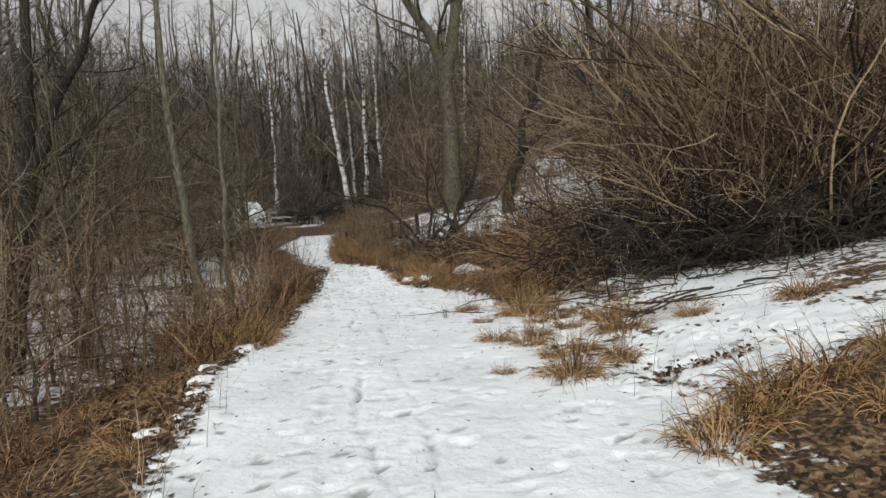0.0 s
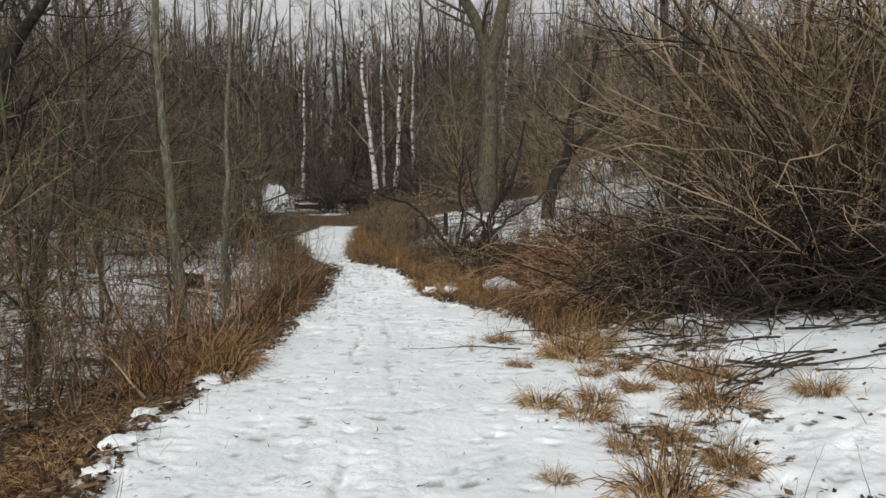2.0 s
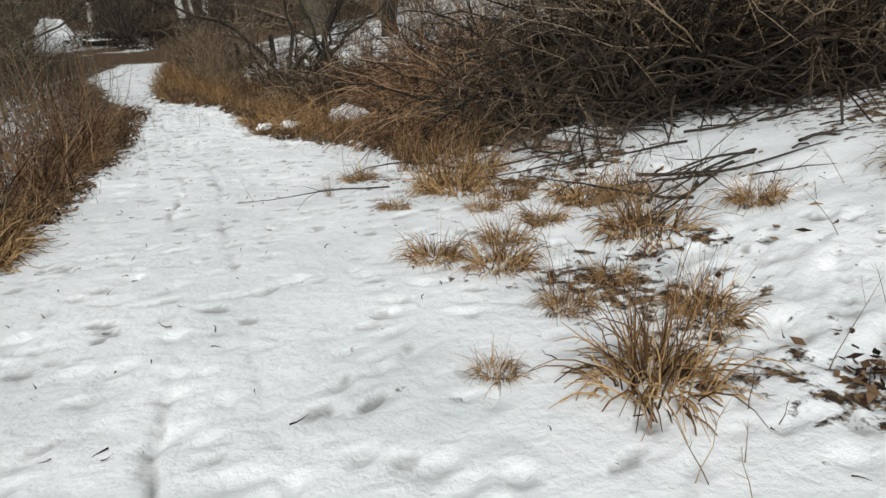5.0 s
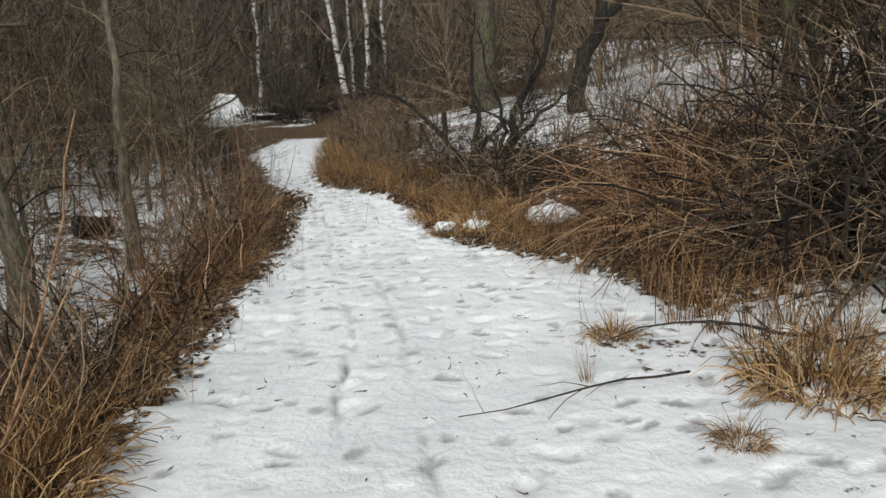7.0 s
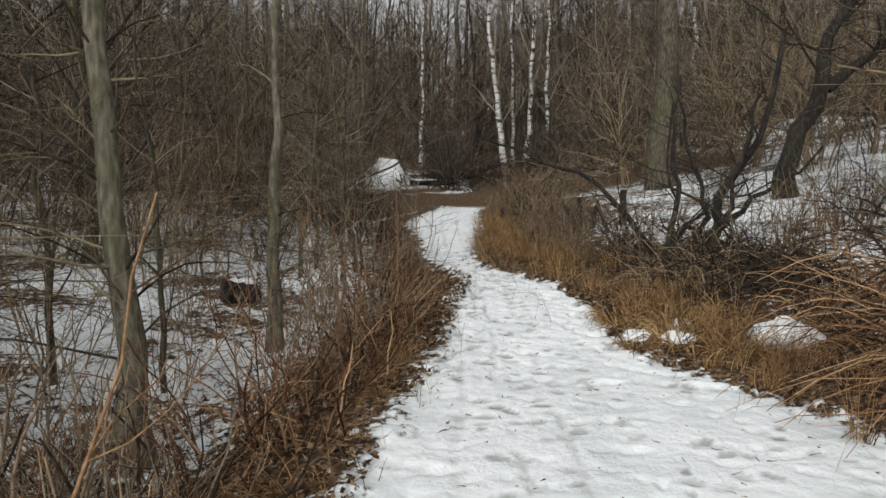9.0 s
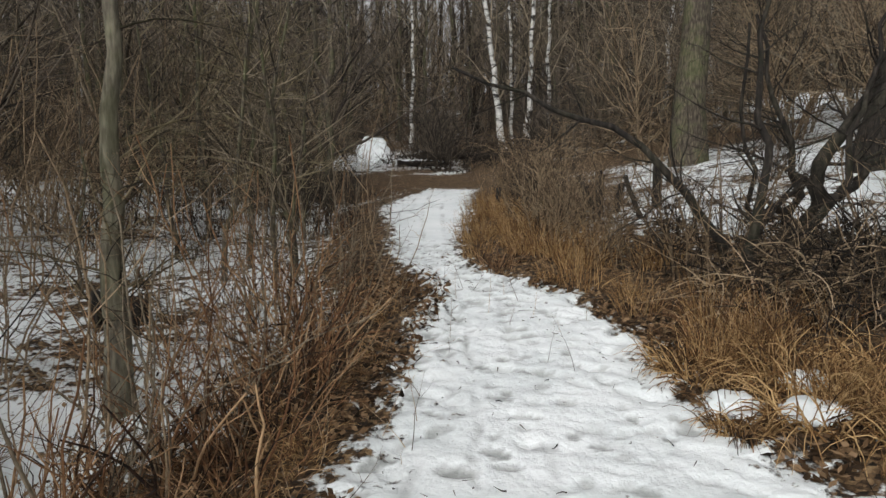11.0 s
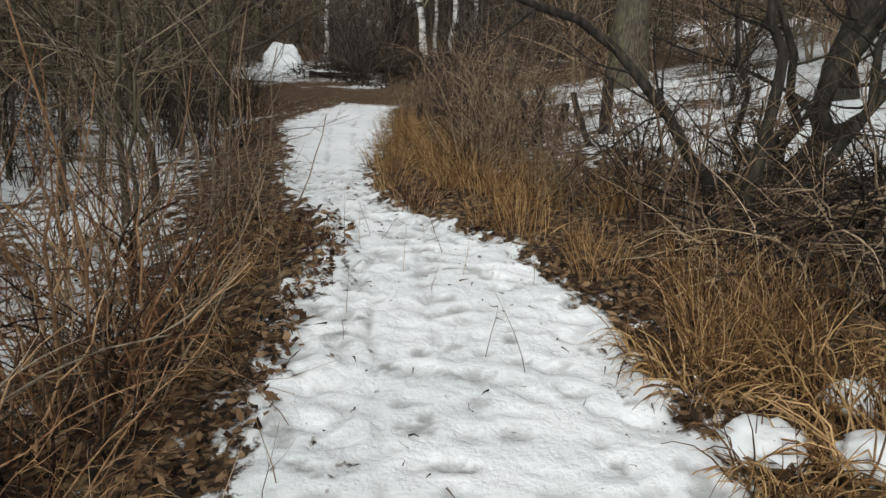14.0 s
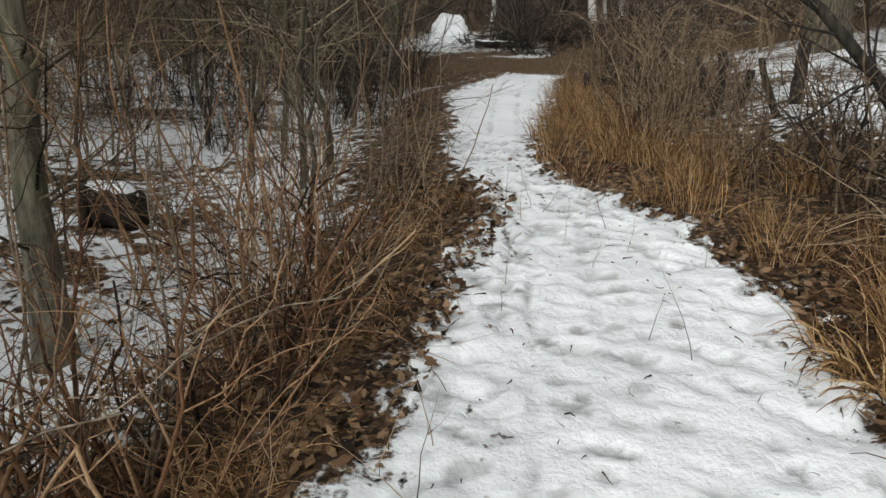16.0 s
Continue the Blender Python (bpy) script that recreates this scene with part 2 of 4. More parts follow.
def offshoots(P, R, m, lo=0.25, hi=0.98, angle=50, share=0.45, thin=0.55, curl=-0.2, k=5, wob=0.12, shortest=0.1, cap=None):
    """m children on each polyline, leaving it at about that angle."""
    n, kk = P.shape[:2]
    i = np.repeat(np.arange(n), m)
    s = rng.uniform(lo, hi, n * m)
    f = s * (kk - 1)
    j = np.minimum(f.astype(int), kk - 2)
    w = (f - j)[:, None]
    p = P[i, j] * (1 - w) + P[i, j + 1] * w
    r = R[i, j] * (1 - w[:, 0]) + R[i, j + 1] * w[:, 0]
    t = P[i, j + 1] - P[i, j]
    t /= np.linalg.norm(t, axis=1, keepdims=True) + 1e-9
    q = np.cross(t, rng.normal(size=t.shape))
    q /= np.linalg.norm(q, axis=1, keepdims=True) + 1e-9
    a = np.radians(rng.normal(angle, 12, len(i)))[:, None]
    length = np.linalg.norm(np.diff(P, axis=1), axis=2).sum(1)[i] * share * rng.uniform(0.5, 1.2, len(i)) * (1.15 - 0.6 * s)
    rad = r * thin
    if cap:
        rad = np.minimum(rad, cap)
    return strands(p, t * np.cos(a) + q * np.sin(a), np.maximum(length, shortest), rad, k, curl, wob)


def part(name, me, parent, label=""):
    ob = new(name, me)
    ob.parent = parent
    if label:
        ob["label"] = label
    return ob


def thing(name, loc, label, category, group="", kind="", turn=0, size=1):
    ob = new(name)
    ob.matrix_basis = pose(*loc, 0, 0, turn) @ Matrix.Diagonal((size, size, size, 1))
    return tagged(ob, label, category, group, kind)


# ---- the ground: one sheet, fine along the path and coarse towards the horizon ----
def spacing(a, b, fine, lo, hi, grow=1.13):
    out = list(np.arange(lo, hi, fine))
    s, v = fine, hi
    while v < b:
        out.append(v)
        s *= grow
        v += s
    out.append(b)
    s, v = fine * grow, lo - fine
    low = []
    while v > a:
        low.append(v)
        s *= grow
        v -= s
    low.append(a)
    return np.array(low[::-1] + out)


def ground():
    xs, ys = spacing(-600, 600, 0.032, -2.4, 4.4, 1.12), spacing(-200, 900, 0.032, 2.6, 18.5, 1.035)
    X, Y = np.meshgrid(xs, ys)
    Z = height(X, Y)
    le, re = left_edge(Y), right_edge(Y)
    inside = np.minimum(X - le, re - X)
    n1, n2 = fractal(X, Y, 1.1, 11, 4), fractal(X, Y, 5.0, 23, 3)
    # litter shows beside the path, with snow left between; the open field to the right stays white
    litter = np.clip(np.maximum(0.5 - 1.2 * (inside + 0.3 * (n1 - 0.5)), 0.37 - 0.34 * inside), 0.07 + 0.16 * n2, 0.8)
    far = np.where((X < le) & (Y > 11), np.clip((-inside - 0.5) / 0.9, 0, 1), np.clip((-inside - 1.0) / 2.5, 0, 1))
    litter = litter * (1 - far) + far * (0.43 + 0.75 * (n1 - 0.5) + 0.5 * (n2 - 0.5))
    wide = fractal(X, Y, 0.12, 51, 3)
    deep = np.clip((Y - 24) / 10, 0, 1)
    litter = litter + deep * 0.9 * (wide - 0.45)
    litter = litter + 0.38 * np.clip((Y - 42) / 6, 0, 1)
    field = np.clip((X - 5.5) / 1.5, 0, 1) * np.clip((Y - 15.5) / 3, 0, 1) * np.clip((28 - Y) / 5, 0, 1)
    litter = litter * (1 - field) + field * (0.34 + 0.9 * np.maximum(0, n1 - 0.52))
    bank = np.clip((X - 1.5) / 1.0, 0, 1) * np.clip((11.5 - Y) / 1.0, 0, 1) * np.clip((7 - X) / 1.5, 0, 1) * np.clip((Y - 4.0) / 0.5, 0, 1)
    litter = litter * (1 - bank) + bank * (0.22 + 0.75 * np.maximum(0, n1 - 0.5) * 2)
    near = np.clip((X - 1.9) / 0.5, 0, 1) * np.clip((4.0 - Y) / 0.6, 0, 1)
    litter = np.maximum(litter, near * (0.55 + 0.8 * (n1 - 0.4)))
    band = np.exp(-((Y - 34 - 5 * (wide - 0.5) - 3 * (n1 - 0.5)) / 3.9) ** 2) * np.clip((X + 8) / 3, 0, 1) * np.clip((14 - X) / 4, 0, 1)
    litter = np.maximum(litter, band * (0.55 + 0.7 * n1))
    # lumps at the edges, old ruts and footprints
    edge = np.exp(-(inside / 0.5) ** 2)
    core = np.clip(inside / 0.4, 0, 1)
    Z = Z + edge * 0.07 * (n2 - 0.5) + 0.010 * (fractal(X, Y, 2.0, 31, 2) - 0.5) + 0.006 * (fractal(X, Y, 7.5, 37, 3) - 0.5) + (1 - core) * 0.06 * (n2 - 0.5)
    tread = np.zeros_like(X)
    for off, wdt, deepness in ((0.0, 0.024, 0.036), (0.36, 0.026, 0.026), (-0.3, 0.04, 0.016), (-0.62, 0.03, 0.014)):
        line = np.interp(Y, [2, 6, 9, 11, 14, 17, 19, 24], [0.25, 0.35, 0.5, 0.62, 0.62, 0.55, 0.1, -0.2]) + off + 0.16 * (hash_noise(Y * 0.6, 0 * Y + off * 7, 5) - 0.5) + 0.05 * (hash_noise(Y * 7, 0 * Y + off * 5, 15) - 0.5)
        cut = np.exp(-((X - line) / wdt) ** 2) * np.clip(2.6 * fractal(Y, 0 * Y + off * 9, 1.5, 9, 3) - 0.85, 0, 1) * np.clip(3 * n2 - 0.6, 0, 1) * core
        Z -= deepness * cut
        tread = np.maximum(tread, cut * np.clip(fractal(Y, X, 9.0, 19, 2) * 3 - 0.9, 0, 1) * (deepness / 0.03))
    for _ in range(1700):
        fy = rng.uniform(2.6, 20)
        fx = rng.uniform(left_edge(fy) + 0.1, right_edge(fy) + (1.6 if fy < 11 else 0.1))
        a, b, ang = rng.uniform(0.03, 0.11), rng.uniform(0.024, 0.06), rng.uniform(-0.7, 0.7)
        ix = np.where(abs(xs - fx) < 0.3)[0]
        iy = np.where(abs(ys - fy) < 0.3)[0]
        if len(ix) < 2 or len(iy) < 2:
            continue
        sl = np.s_[iy[0]:iy[-1] + 1, ix[0]:ix[-1] + 1]
        dx, dy = X[sl] - fx, Y[sl] - fy
        u, v = dx * math.cos(ang) + dy * math.sin(ang), -dx * math.sin(ang) + dy * math.cos(ang)
        e = np.exp(-((u / a) ** 2 + (v / b) ** 2 + 0.5 * (n2[sl] - 0.5)).clip(0, 9) ** 2)
        Z[sl] += rng.uniform(0.006, 0.028) * (-e + 0.16 * np.exp(-(u / a / 1.6) ** 2 - ((v - 0.07) / b / 1.4) ** 2))
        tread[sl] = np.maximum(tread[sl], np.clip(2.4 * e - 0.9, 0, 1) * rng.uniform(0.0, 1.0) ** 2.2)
    ny, nx = X.shape
    idx = np.arange(nx * ny).reshape(ny, nx)
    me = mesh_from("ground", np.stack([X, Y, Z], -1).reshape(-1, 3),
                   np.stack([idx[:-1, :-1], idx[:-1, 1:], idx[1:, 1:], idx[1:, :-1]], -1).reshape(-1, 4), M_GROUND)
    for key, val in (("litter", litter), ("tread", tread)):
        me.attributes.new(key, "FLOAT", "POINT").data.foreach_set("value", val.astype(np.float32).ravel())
    return tagged(new("ground", me), "trodden snow path between banks of brown leaf litter", "ground", kind="structure")


ground()


def z_at(x, y):
    return float(height(x, y))


# ---- trees ----
def line_path(points, k=14, wob=0.03):
    """A smooth polyline through a few places, slightly crooked."""
    p = np.array(points, float)
    t = np.linspace(0, 1, len(p))
    s = np.linspace(0, 1, k)
    out = np.stack([np.interp(s, t, p[:, c]) for c in range(3)], 1)
    sm = out.copy()
    sm[1:-1] = 0.25 * out[:-2] + 0.5 * out[1:-1] + 0.25 * out[2:]
    sm[1:-1] += rng.normal(0, wob, (k - 2, 3))
    return sm[None]


def tree(name, x, y, points, r, label, bark, twig, limbs=10, lo=0.3, share=0.45, angle=50, density=1.0, thick=0.45, curl=-0.35, cap=None, tip=0.25, group="", extra=(), wob=0.03):
    """A bare tree: trunk (with further stems in extra), limbs, and a crown of twigs."""
    base = z_at(x, y) - 0.08
    top = thing(name, (x, y, base), label, "tree", group)
    P = line_path([(0, 0, 0)] + list(points), wob=wob)
    R = r * np.linspace(1, tip, P.shape[1])[None] * (1 + 0.35 * np.exp(-np.linspace(0, 1, P.shape[1]) * 14))[None]
    part("trunk", tubes("trunk", [(P, R)], bark, 10), top)
    stems = [(P, R)]
    for pts, r0 in extra:
        p = line_path(pts)
        q = r0 * np.linspace(1, 0.3, p.shape[1])[None]
        part("stem", tubes("stem", [(p, q)], bark, 8), top)
        stems.append((p, q))
    allP, allR = np.concatenate([s[0] for s in stems]), np.concatenate([s[1] for s in stems])
    L = offshoots(allP, allR, limbs, lo, 0.97, angle, share, thick, curl, 7, 0.13, cap=cap)
    B = offshoots(*L, max(2, int(6 * density)), 0.2, 0.97, 45, 0.5, 0.55, -0.15, 5, 0.16)
    T = offshoots(*B, max(2, int(5 * density)), 0.15, 0.97, 42, 0.6, 0.6, -0.05, 4, 0.18)
    part("limb_crown", tubes("limb_crown", [L], bark if r > 0.2 or bark == M_DARKBARK else twig, 5), top)
    part("twig_crown", tubes("twig_crown", [B, T], twig, 3), top)
    return top


tree("slender_tree", -2.0, 12.5, [(-0.08, 0, 1.2), (-0.2, 0, 2.5), (-0.36, 0.1, 4.2), (-0.5, 0.2, 7.5), (-0.5, 0.2, 9.5)], 0.105,
     "grey-green bare tree standing below the snowy path", M_BARK, M_OLIVE, 40, 0.12, 0.13, 62, 1.2, 0.25, 0.0, cap=0.012, group="trees beside the path", wob=0.018)
tree("slender_tree", -1.88, 15.5, [(0, 0, 0.8), (0.0, 0, 1.6), (0.02, 0, 2.4), (0.05, 0.05, 4.0), (0.1, 0.1, 7.0)], 0.095,
     "young bare tree with smooth grey-green bark", M_BARK, M_OLIVE, 26, 0.15, 0.17, 60, 1.1, 0.22, 0.0, cap=0.010, group="trees beside the path", wob=0.015)
tree("twin_tree", -4.65, 11.0, [(0.3, 0, 1.6), (0.6, 0, 3.4), (0.7, 0, 4.6), (0.75, 0.1, 8.5)], 0.17,
     "dark bare tree forking into two stems", M_DARKBARK, M_DARKTWIG, 14, 0.25, 0.32, 50, 1.0, 0.22, cap=0.03,
     extra=[([(0.55, 0, 3.0), (1.0, 0, 4.1), (1.5, 0, 5.1), (2.2, 0.1, 7.5)], 0.10)], group="trees beside the path")
tree("forked_willow", 6.0, 27.0, [(0.0, 0, 3.2), (0.1, 0, 5.8), (-0.5, 0, 7.4), (-1.3, 0, 8.6), (-2.6, 0, 11.0), (-3.2, 0, 14)], 0.36,
     "large bare willow with a dark trunk forking high up", M_WOODBARK, M_DARKTWIG, 16, 0.42, 0.42, 48, 1.0, 0.3, cap=0.09,
     extra=[([(0.05, 0, 5.6), (0.5, 0, 7.6), (0.65, 0, 9.4), (0.5, 0, 12), (1.2, 0, 15)], 0.30), ([(0.55, 0, 8.2), (1.2, 0, 9.6), (1.6, 0, 12.5)], 0.16)])
tree("crooked_tree", 6.45, 20.7, [(0.02, 0, 0.7), (0.25, 0, 1.5), (0.68, 0, 2.15), (0.55, 0, 2.7), (0.62, 0, 3.1), (1.0, 0, 3.6), (1.25, 0, 4.2), (1.5, 0.1, 5.6)], 0.19,
     "dark crooked tree with a hooked limb on the bank", M_DARKBARK, M_DARKTWIG, 10, 0.4, 0.36, 55, 1.1, 0.4, cap=0.03, tip=0.3,
     extra=[([(0.66, 0, 2.1), (1.25, 0, 2.6), (1.9, 0, 3.0), (2.8, 0.1, 3.7)], 0.11)])
hx, hy = 3.42, 17.2
hz = z_at(hx, hy)
tree("crooked_tree", hx, hy, [(0.08, 0, 0.95 - hz), (0.21, 0, 1.15 - hz), (0.42, 0, 1.46 - hz), (0.45, 0, 1.68 - hz), (0.36, 0, 1.88 - hz), (0.5, 0, 2.1 - hz), (0.75, 0, 2.3 - hz), (1.1, 0.1, 2.9 - hz), (1.3, 0.2, 4.2 - hz)], 0.11,
     "black crooked tree with hooked limbs at the path's edge", M_DARKBARK, M_DARKTWIG, 9, 0.45, 0.4, 55, 1.1, 0.4, cap=0.02, tip=0.3,
     extra=[([(0.42, 0, 1.44 - hz), (0.62, 0, 1.63 - hz), (0.85, 0, 1.84 - hz), (1.3, 0.1, 2.1 - hz), (1.9, 0.2, 2.6 - hz)], 0.055),
            ([(0.06, 0.2, 0.7 - hz), (0.2, 0.2, 1.2 - hz), (0.33, 0.2, 1.66 - hz), (0.2, 0.2, 2.12 - hz), (0.03, 0.2, 2.55 - hz), (-0.1, 0.3, 3.3 - hz)], 0.05),
            ([(-0.6, -0.8, -0.2), (-0.35, -0.5, 0.35), (-0.05, -0.2, 0.7), (0.2, 0, 1.15 - hz)], 0.07),
            ([(-0.5, -0.9, -0.2), (-0.55, -0.8, 0.5), (-0.3, -0.6, 1.1), (-0.4, -0.5, 1.8), (-0.3, -0.4, 2.6)], 0.05),
            ([(-0.2, -0.7, -0.2), (0.05, -0.6, 0.5), (0.4, -0.5, 0.9), (0.5, -0.4, 1.6), (0.8, -0.3, 2.4)], 0.045),
            ([(-0.25, 0.1, 0.6 - hz), (-0.3, 0.0, 1.0 - hz), (-0.05, 0.1, 1.4 - hz), (-0.25, 0.1, 1.9 - hz), (-0.2, 0.2, 3.2 - hz)], 0.04)])
ax, ay = 2.95, 16.8
az = z_at(ax, ay)
tree("arching_sapling", ax, ay, [(-0.02, 0, 0.95 - az), (-0.25, 0, 1.24 - az), (-0.44, 0, 1.63 - az), (-0.74, 0, 1.96 - az), (-1.1, 0, 2.16 - az), (-1.62, 0, 2.35 - az), (-2.0, 0, 2.48 - az), (-2.5, 0, 2.7 - az)], 0.052,
     "thin dark sapling arching over the snowy path", M_DARKBARK, M_DARKTWIG, 12, 0.2, 0.28, 60, 0.8, 0.4, 0.0, cap=0.01)

for i, (bx, by, lean, r) in enumerate([(2.75, 45, -0.9, 0.17), (4.0, 45.2, 0.25, 0.15), (5.2, 46, -0.1, 0.11), (3.3, 46, -0.2, 0.10), (-2.2, 48, 0.2, 0.10), (11.5, 47, 0.3, 0.13), (15, 50, -0.4, 0.13), (-13, 44, 0.3, 0.13), (-17, 42, -0.2, 0.12)]):
    tree("birch", bx, by, [(lean * 0.45, 0, 3.2), (lean, 0, 7), (lean * 1.15, 0.2, 11), (lean * 1.2, 0.3, 15)], r,
         "white birch with black marks, bare of leaves", M_BIRCH, M_TWIG, 26, 0.15, 0.3, 40, 1.5, 0.34, -0.1, cap=0.06, group="birches beyond the bend", wob=0.07)


# ---- woods behind: a few kinds of thin tree, repeated ----
def wood_tree(height_m, r, bark, twig, label, limbs=14):
    top = thing("woodland_tree", (0, 0, 0), label, "tree", "trees of the wood")
    P = line_path([(0, 0, 0), (rng.normal(0, 0.2), rng.normal(0, 0.2), height_m * 0.4), (rng.normal(0, 0.5), rng.normal(0, 0.5), height_m)], 10, 0.11)
    R = r * np.linspace(1, 0.2, 10)[None]
    part("trunk", tubes("trunk", [(P, R)], bark, 6), top)
    L = offshoots(P, R, limbs, 0.15, 0.97, 48, 0.38, 0.5, -0.4, 6, 0.14, cap=0.05)
    B = offshoots(*L, 6, 0.15, 0.97, 42, 0.55, 0.6, -0.2, 4, 0.16)
    T = offshoots(*B, 5, 0.15, 0.97, 40, 0.7, 0.75, -0.1, 3, 0.2)
    part("crown", tubes("crown", [L, B, T], twig, 3), top)
    return top


WOOD = [wood_tree(13, 0.13, M_WOODBARK, M_TWIG, "bare grey-barked tree of the winter wood"), wood_tree(11, 0.10, M_WOODBARK, M_FAR, "thin dark bare tree of the winter wood"),
        wood_tree(9, 0.08, M_WOODBARK, M_FAR, "slim bare tree of the winter wood", 18), wood_tree(15, 0.16, M_WOODBARK, M_TWIG, "tall dark bare tree of the winter wood")]


def in_sight_line(x, y):
    """Camera's sight line, cut through the thicket from the path's bend to the drift."""
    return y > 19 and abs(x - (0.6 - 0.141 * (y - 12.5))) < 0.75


def clear(x, y, margin):
    """Whether a place keeps that distance from the trodden path and the open field."""
    return not (left_edge(y) - margin < x < right_edge(y) + margin) and not (5 < x < 22 and 15 < y < 33)


placed, first = 0, set()
while placed < 280:
    u = rng.uniform()
    if u < 0.29:
        x, y = rng.uniform(-26, -2.4), rng.uniform(6, 44)
    elif u < 0.90:
        x, y = rng.uniform(-30, 36), rng.uniform(44, 80)
    else:
        x, y = rng.uniform(7, 30), rng.uniform(14, 46)
    if not clear(x, y, 1.5) or (x > -5.5 and y < 24 and x < 0) or (y < 12 and x > -5):
        continue
    if (1.0 < x < 5.5 and 33 < y < 47) or in_sight_line(x, y):
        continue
    i = int(rng.integers(4))
    m = pose(x, y, z_at(x, y) - 0.1, 0, 0, rng.uniform(0, 360))
    s = rng.uniform(0.7, 1.15)
    if i not in first:
        first.add(i)
        WOOD[i].matrix_basis = m
    else:
        ob = copy_thing(WOOD[i], m)
        ob.scale = (s, s, s * rng.uniform(0.9, 1.2))
    placed += 1


for x, y, i, sc in [(-7.5, 46, 3, 1.0), (-6.2, 50, 0, 1.15), (-5.0, 45, 1, 1.2), (-3.2, 52, 3, 1.05), (-1.5, 50, 0, 1.1), (0.2, 54, 3, 1.0), (1.0, 50, 1, 1.2), (-4.4, 56, 3, 1.1), (-8.8, 52, 0, 1.2), (-2.4, 57, 0, 1.2), (6.5, 52, 3, 1.0), (8.5, 50, 0, 1.1)]:
    copy_thing(WOOD[i], pose(x, y, z_at(x, y) - 0.1, 0, 0, x * 97)).scale = (sc, sc, sc)


# ---- shrubs and brush ----
def shrub(label, stems, tall, spread, mat, r, side, curl=0.1, group="", name="shrub", area=0.25, twigs=2, wob=0.19, split=False):
    top = thing(name, (0, 0, 0), label, "shrub", group)
    a, q = rng.uniform(0, 2 * math.pi, stems), area * np.sqrt(rng.uniform(0, 1, stems))
    base = np.stack([q * np.cos(a), q * np.sin(a), np.full(stems, -0.1)], 1)
    b = a + rng.normal(0, 0.6, stems)
    s = spread * rng.uniform(0.1, 1.0, stems)
    S = strands(base, np.stack([np.cos(b) * s, np.sin(b) * s, np.ones(stems)], 1), tall * rng.uniform(0.45, 1.1, stems), r * rng.uniform(0.6, 1.2, stems), 9, curl, wob, 0.4)
    C = offshoots(*S, side, 0.15, 0.97, 46, 0.5, 0.65, -0.1, 6, 0.2)
    D = offshoots(*C, twigs, 0.2, 0.97, 38, 0.55, 0.7, -0.05, 4, 0.16)
    if split:
        for i in range(stems):
            part("stem", tubes("stem", [(S[0][i:i + 1], S[1][i:i + 1])], mat, 5), top)
    else:
        part("branchwork", tubes("branchwork", [S], mat, 4), top)["kind"] = "stuff"
    part("twig_crown", tubes("twig_crown", [C, D], mat, 3), top)
    return top


def scatter(kinds, count, place, size=(0.75, 1.2)):
    used, done, tries = set(), 0, 0
    while done < count and tries < count * 40:
        tries += 1
        p = place()
        if p is None or in_sight_line(*p):
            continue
        i = int(rng.integers(len(kinds)))
        m = pose(p[0], p[1], z_at(*p), 0, 0, rng.uniform(0, 360))
        if i not in used:
            used.add(i)
            ob = kinds[i]
            ob.matrix_basis = m
        else:
            ob = copy_thing(kinds[i], m)
        s = rng.uniform(*size)
        ob.scale = (s, s, s * rng.uniform(0.9, 1.1))
        done += 1


RED = [shrub("red-brown bare shrub crowding the path's edge", 11, 1.2, 0.8, mt, 0.0105, 4, 0.12, "shrubs along the path", area=0.3, twigs=1) for mt in (M_RED, M_BROWN, M_RED, M_RED)]


def left_strip():
    y = 8.6 + 8.2 * rng.uniform() ** 1.15
    d = abs(rng.normal(0, 0.38)) + 0.46
    return left_edge(y) - d, y


scatter(RED, 34, left_strip, (0.55, 1.15))
GREY = [shrub("tall grey-brown bare shrub in the snow", 9, 2.8, 0.45, M_BROWN, 0.012, 8, 0.0, "tall shrubs of the slope", area=0.35, wob=0.12, split=True) for _ in range(4)]


def left_slope():
    y = rng.uniform(6, 32)
    x = left_edge(y) - rng.uniform(1.6, 10)
    return None if (abs(x + 2.2) < 0.5 and y < 13) or (x > -4.5 and 13.5 < y < 22 and rng.uniform() < 0.6) else (x, y)


scatter(GREY, 40, left_slope, (0.6, 1.3))


def left_far():
    y = rng.uniform(18.5, 34)
    return left_edge(y) - rng.uniform(0.5, 5), y


DARK = [shrub("dark bare thicket shrub", 22, 1.9, 0.6, M_DARKTWIG, 0.009, 8, 0.1, "dark shrubs of the thicket") for _ in range(3)]
scatter(DARK, 22, left_far, (0.7, 1.2))


def right_thicket():
    y = rng.uniform(15.6, 26)
    x = right_edge(y) + rng.uniform(0.9, 2.6)
    return None if (y < 16.8 and x < 2.4) or x > 4.6 else (x, y)


scatter([shrub("tangled brown shrub at the bend", 20, 1.0, 0.7, M_BROWN, 0.007, 7, 0.3, "shrubs at the bend") for _ in range(3)], 14, right_thicket, (0.6, 1.1))
scatter([shrub("low dark shrub at the bend", 14, 0.9, 0.6, M_DARKTWIG, 0.010, 6, 0.2, "low dark shrubs at the bend") for _ in range(2)], 9, right_thicket, (0.6, 1.1))


def far_under():
    x, y = rng.uniform(-22, 24), rng.uniform(37, 60)
    return x, y


scatter([shrub("grey undergrowth shrub of the wood", 24, 2.8, 0.7, M_FAR, 0.02, 8, 0.1, "undergrowth of the wood", area=0.6) for _ in range(3)], 70, far_under, (0.7, 1.4))

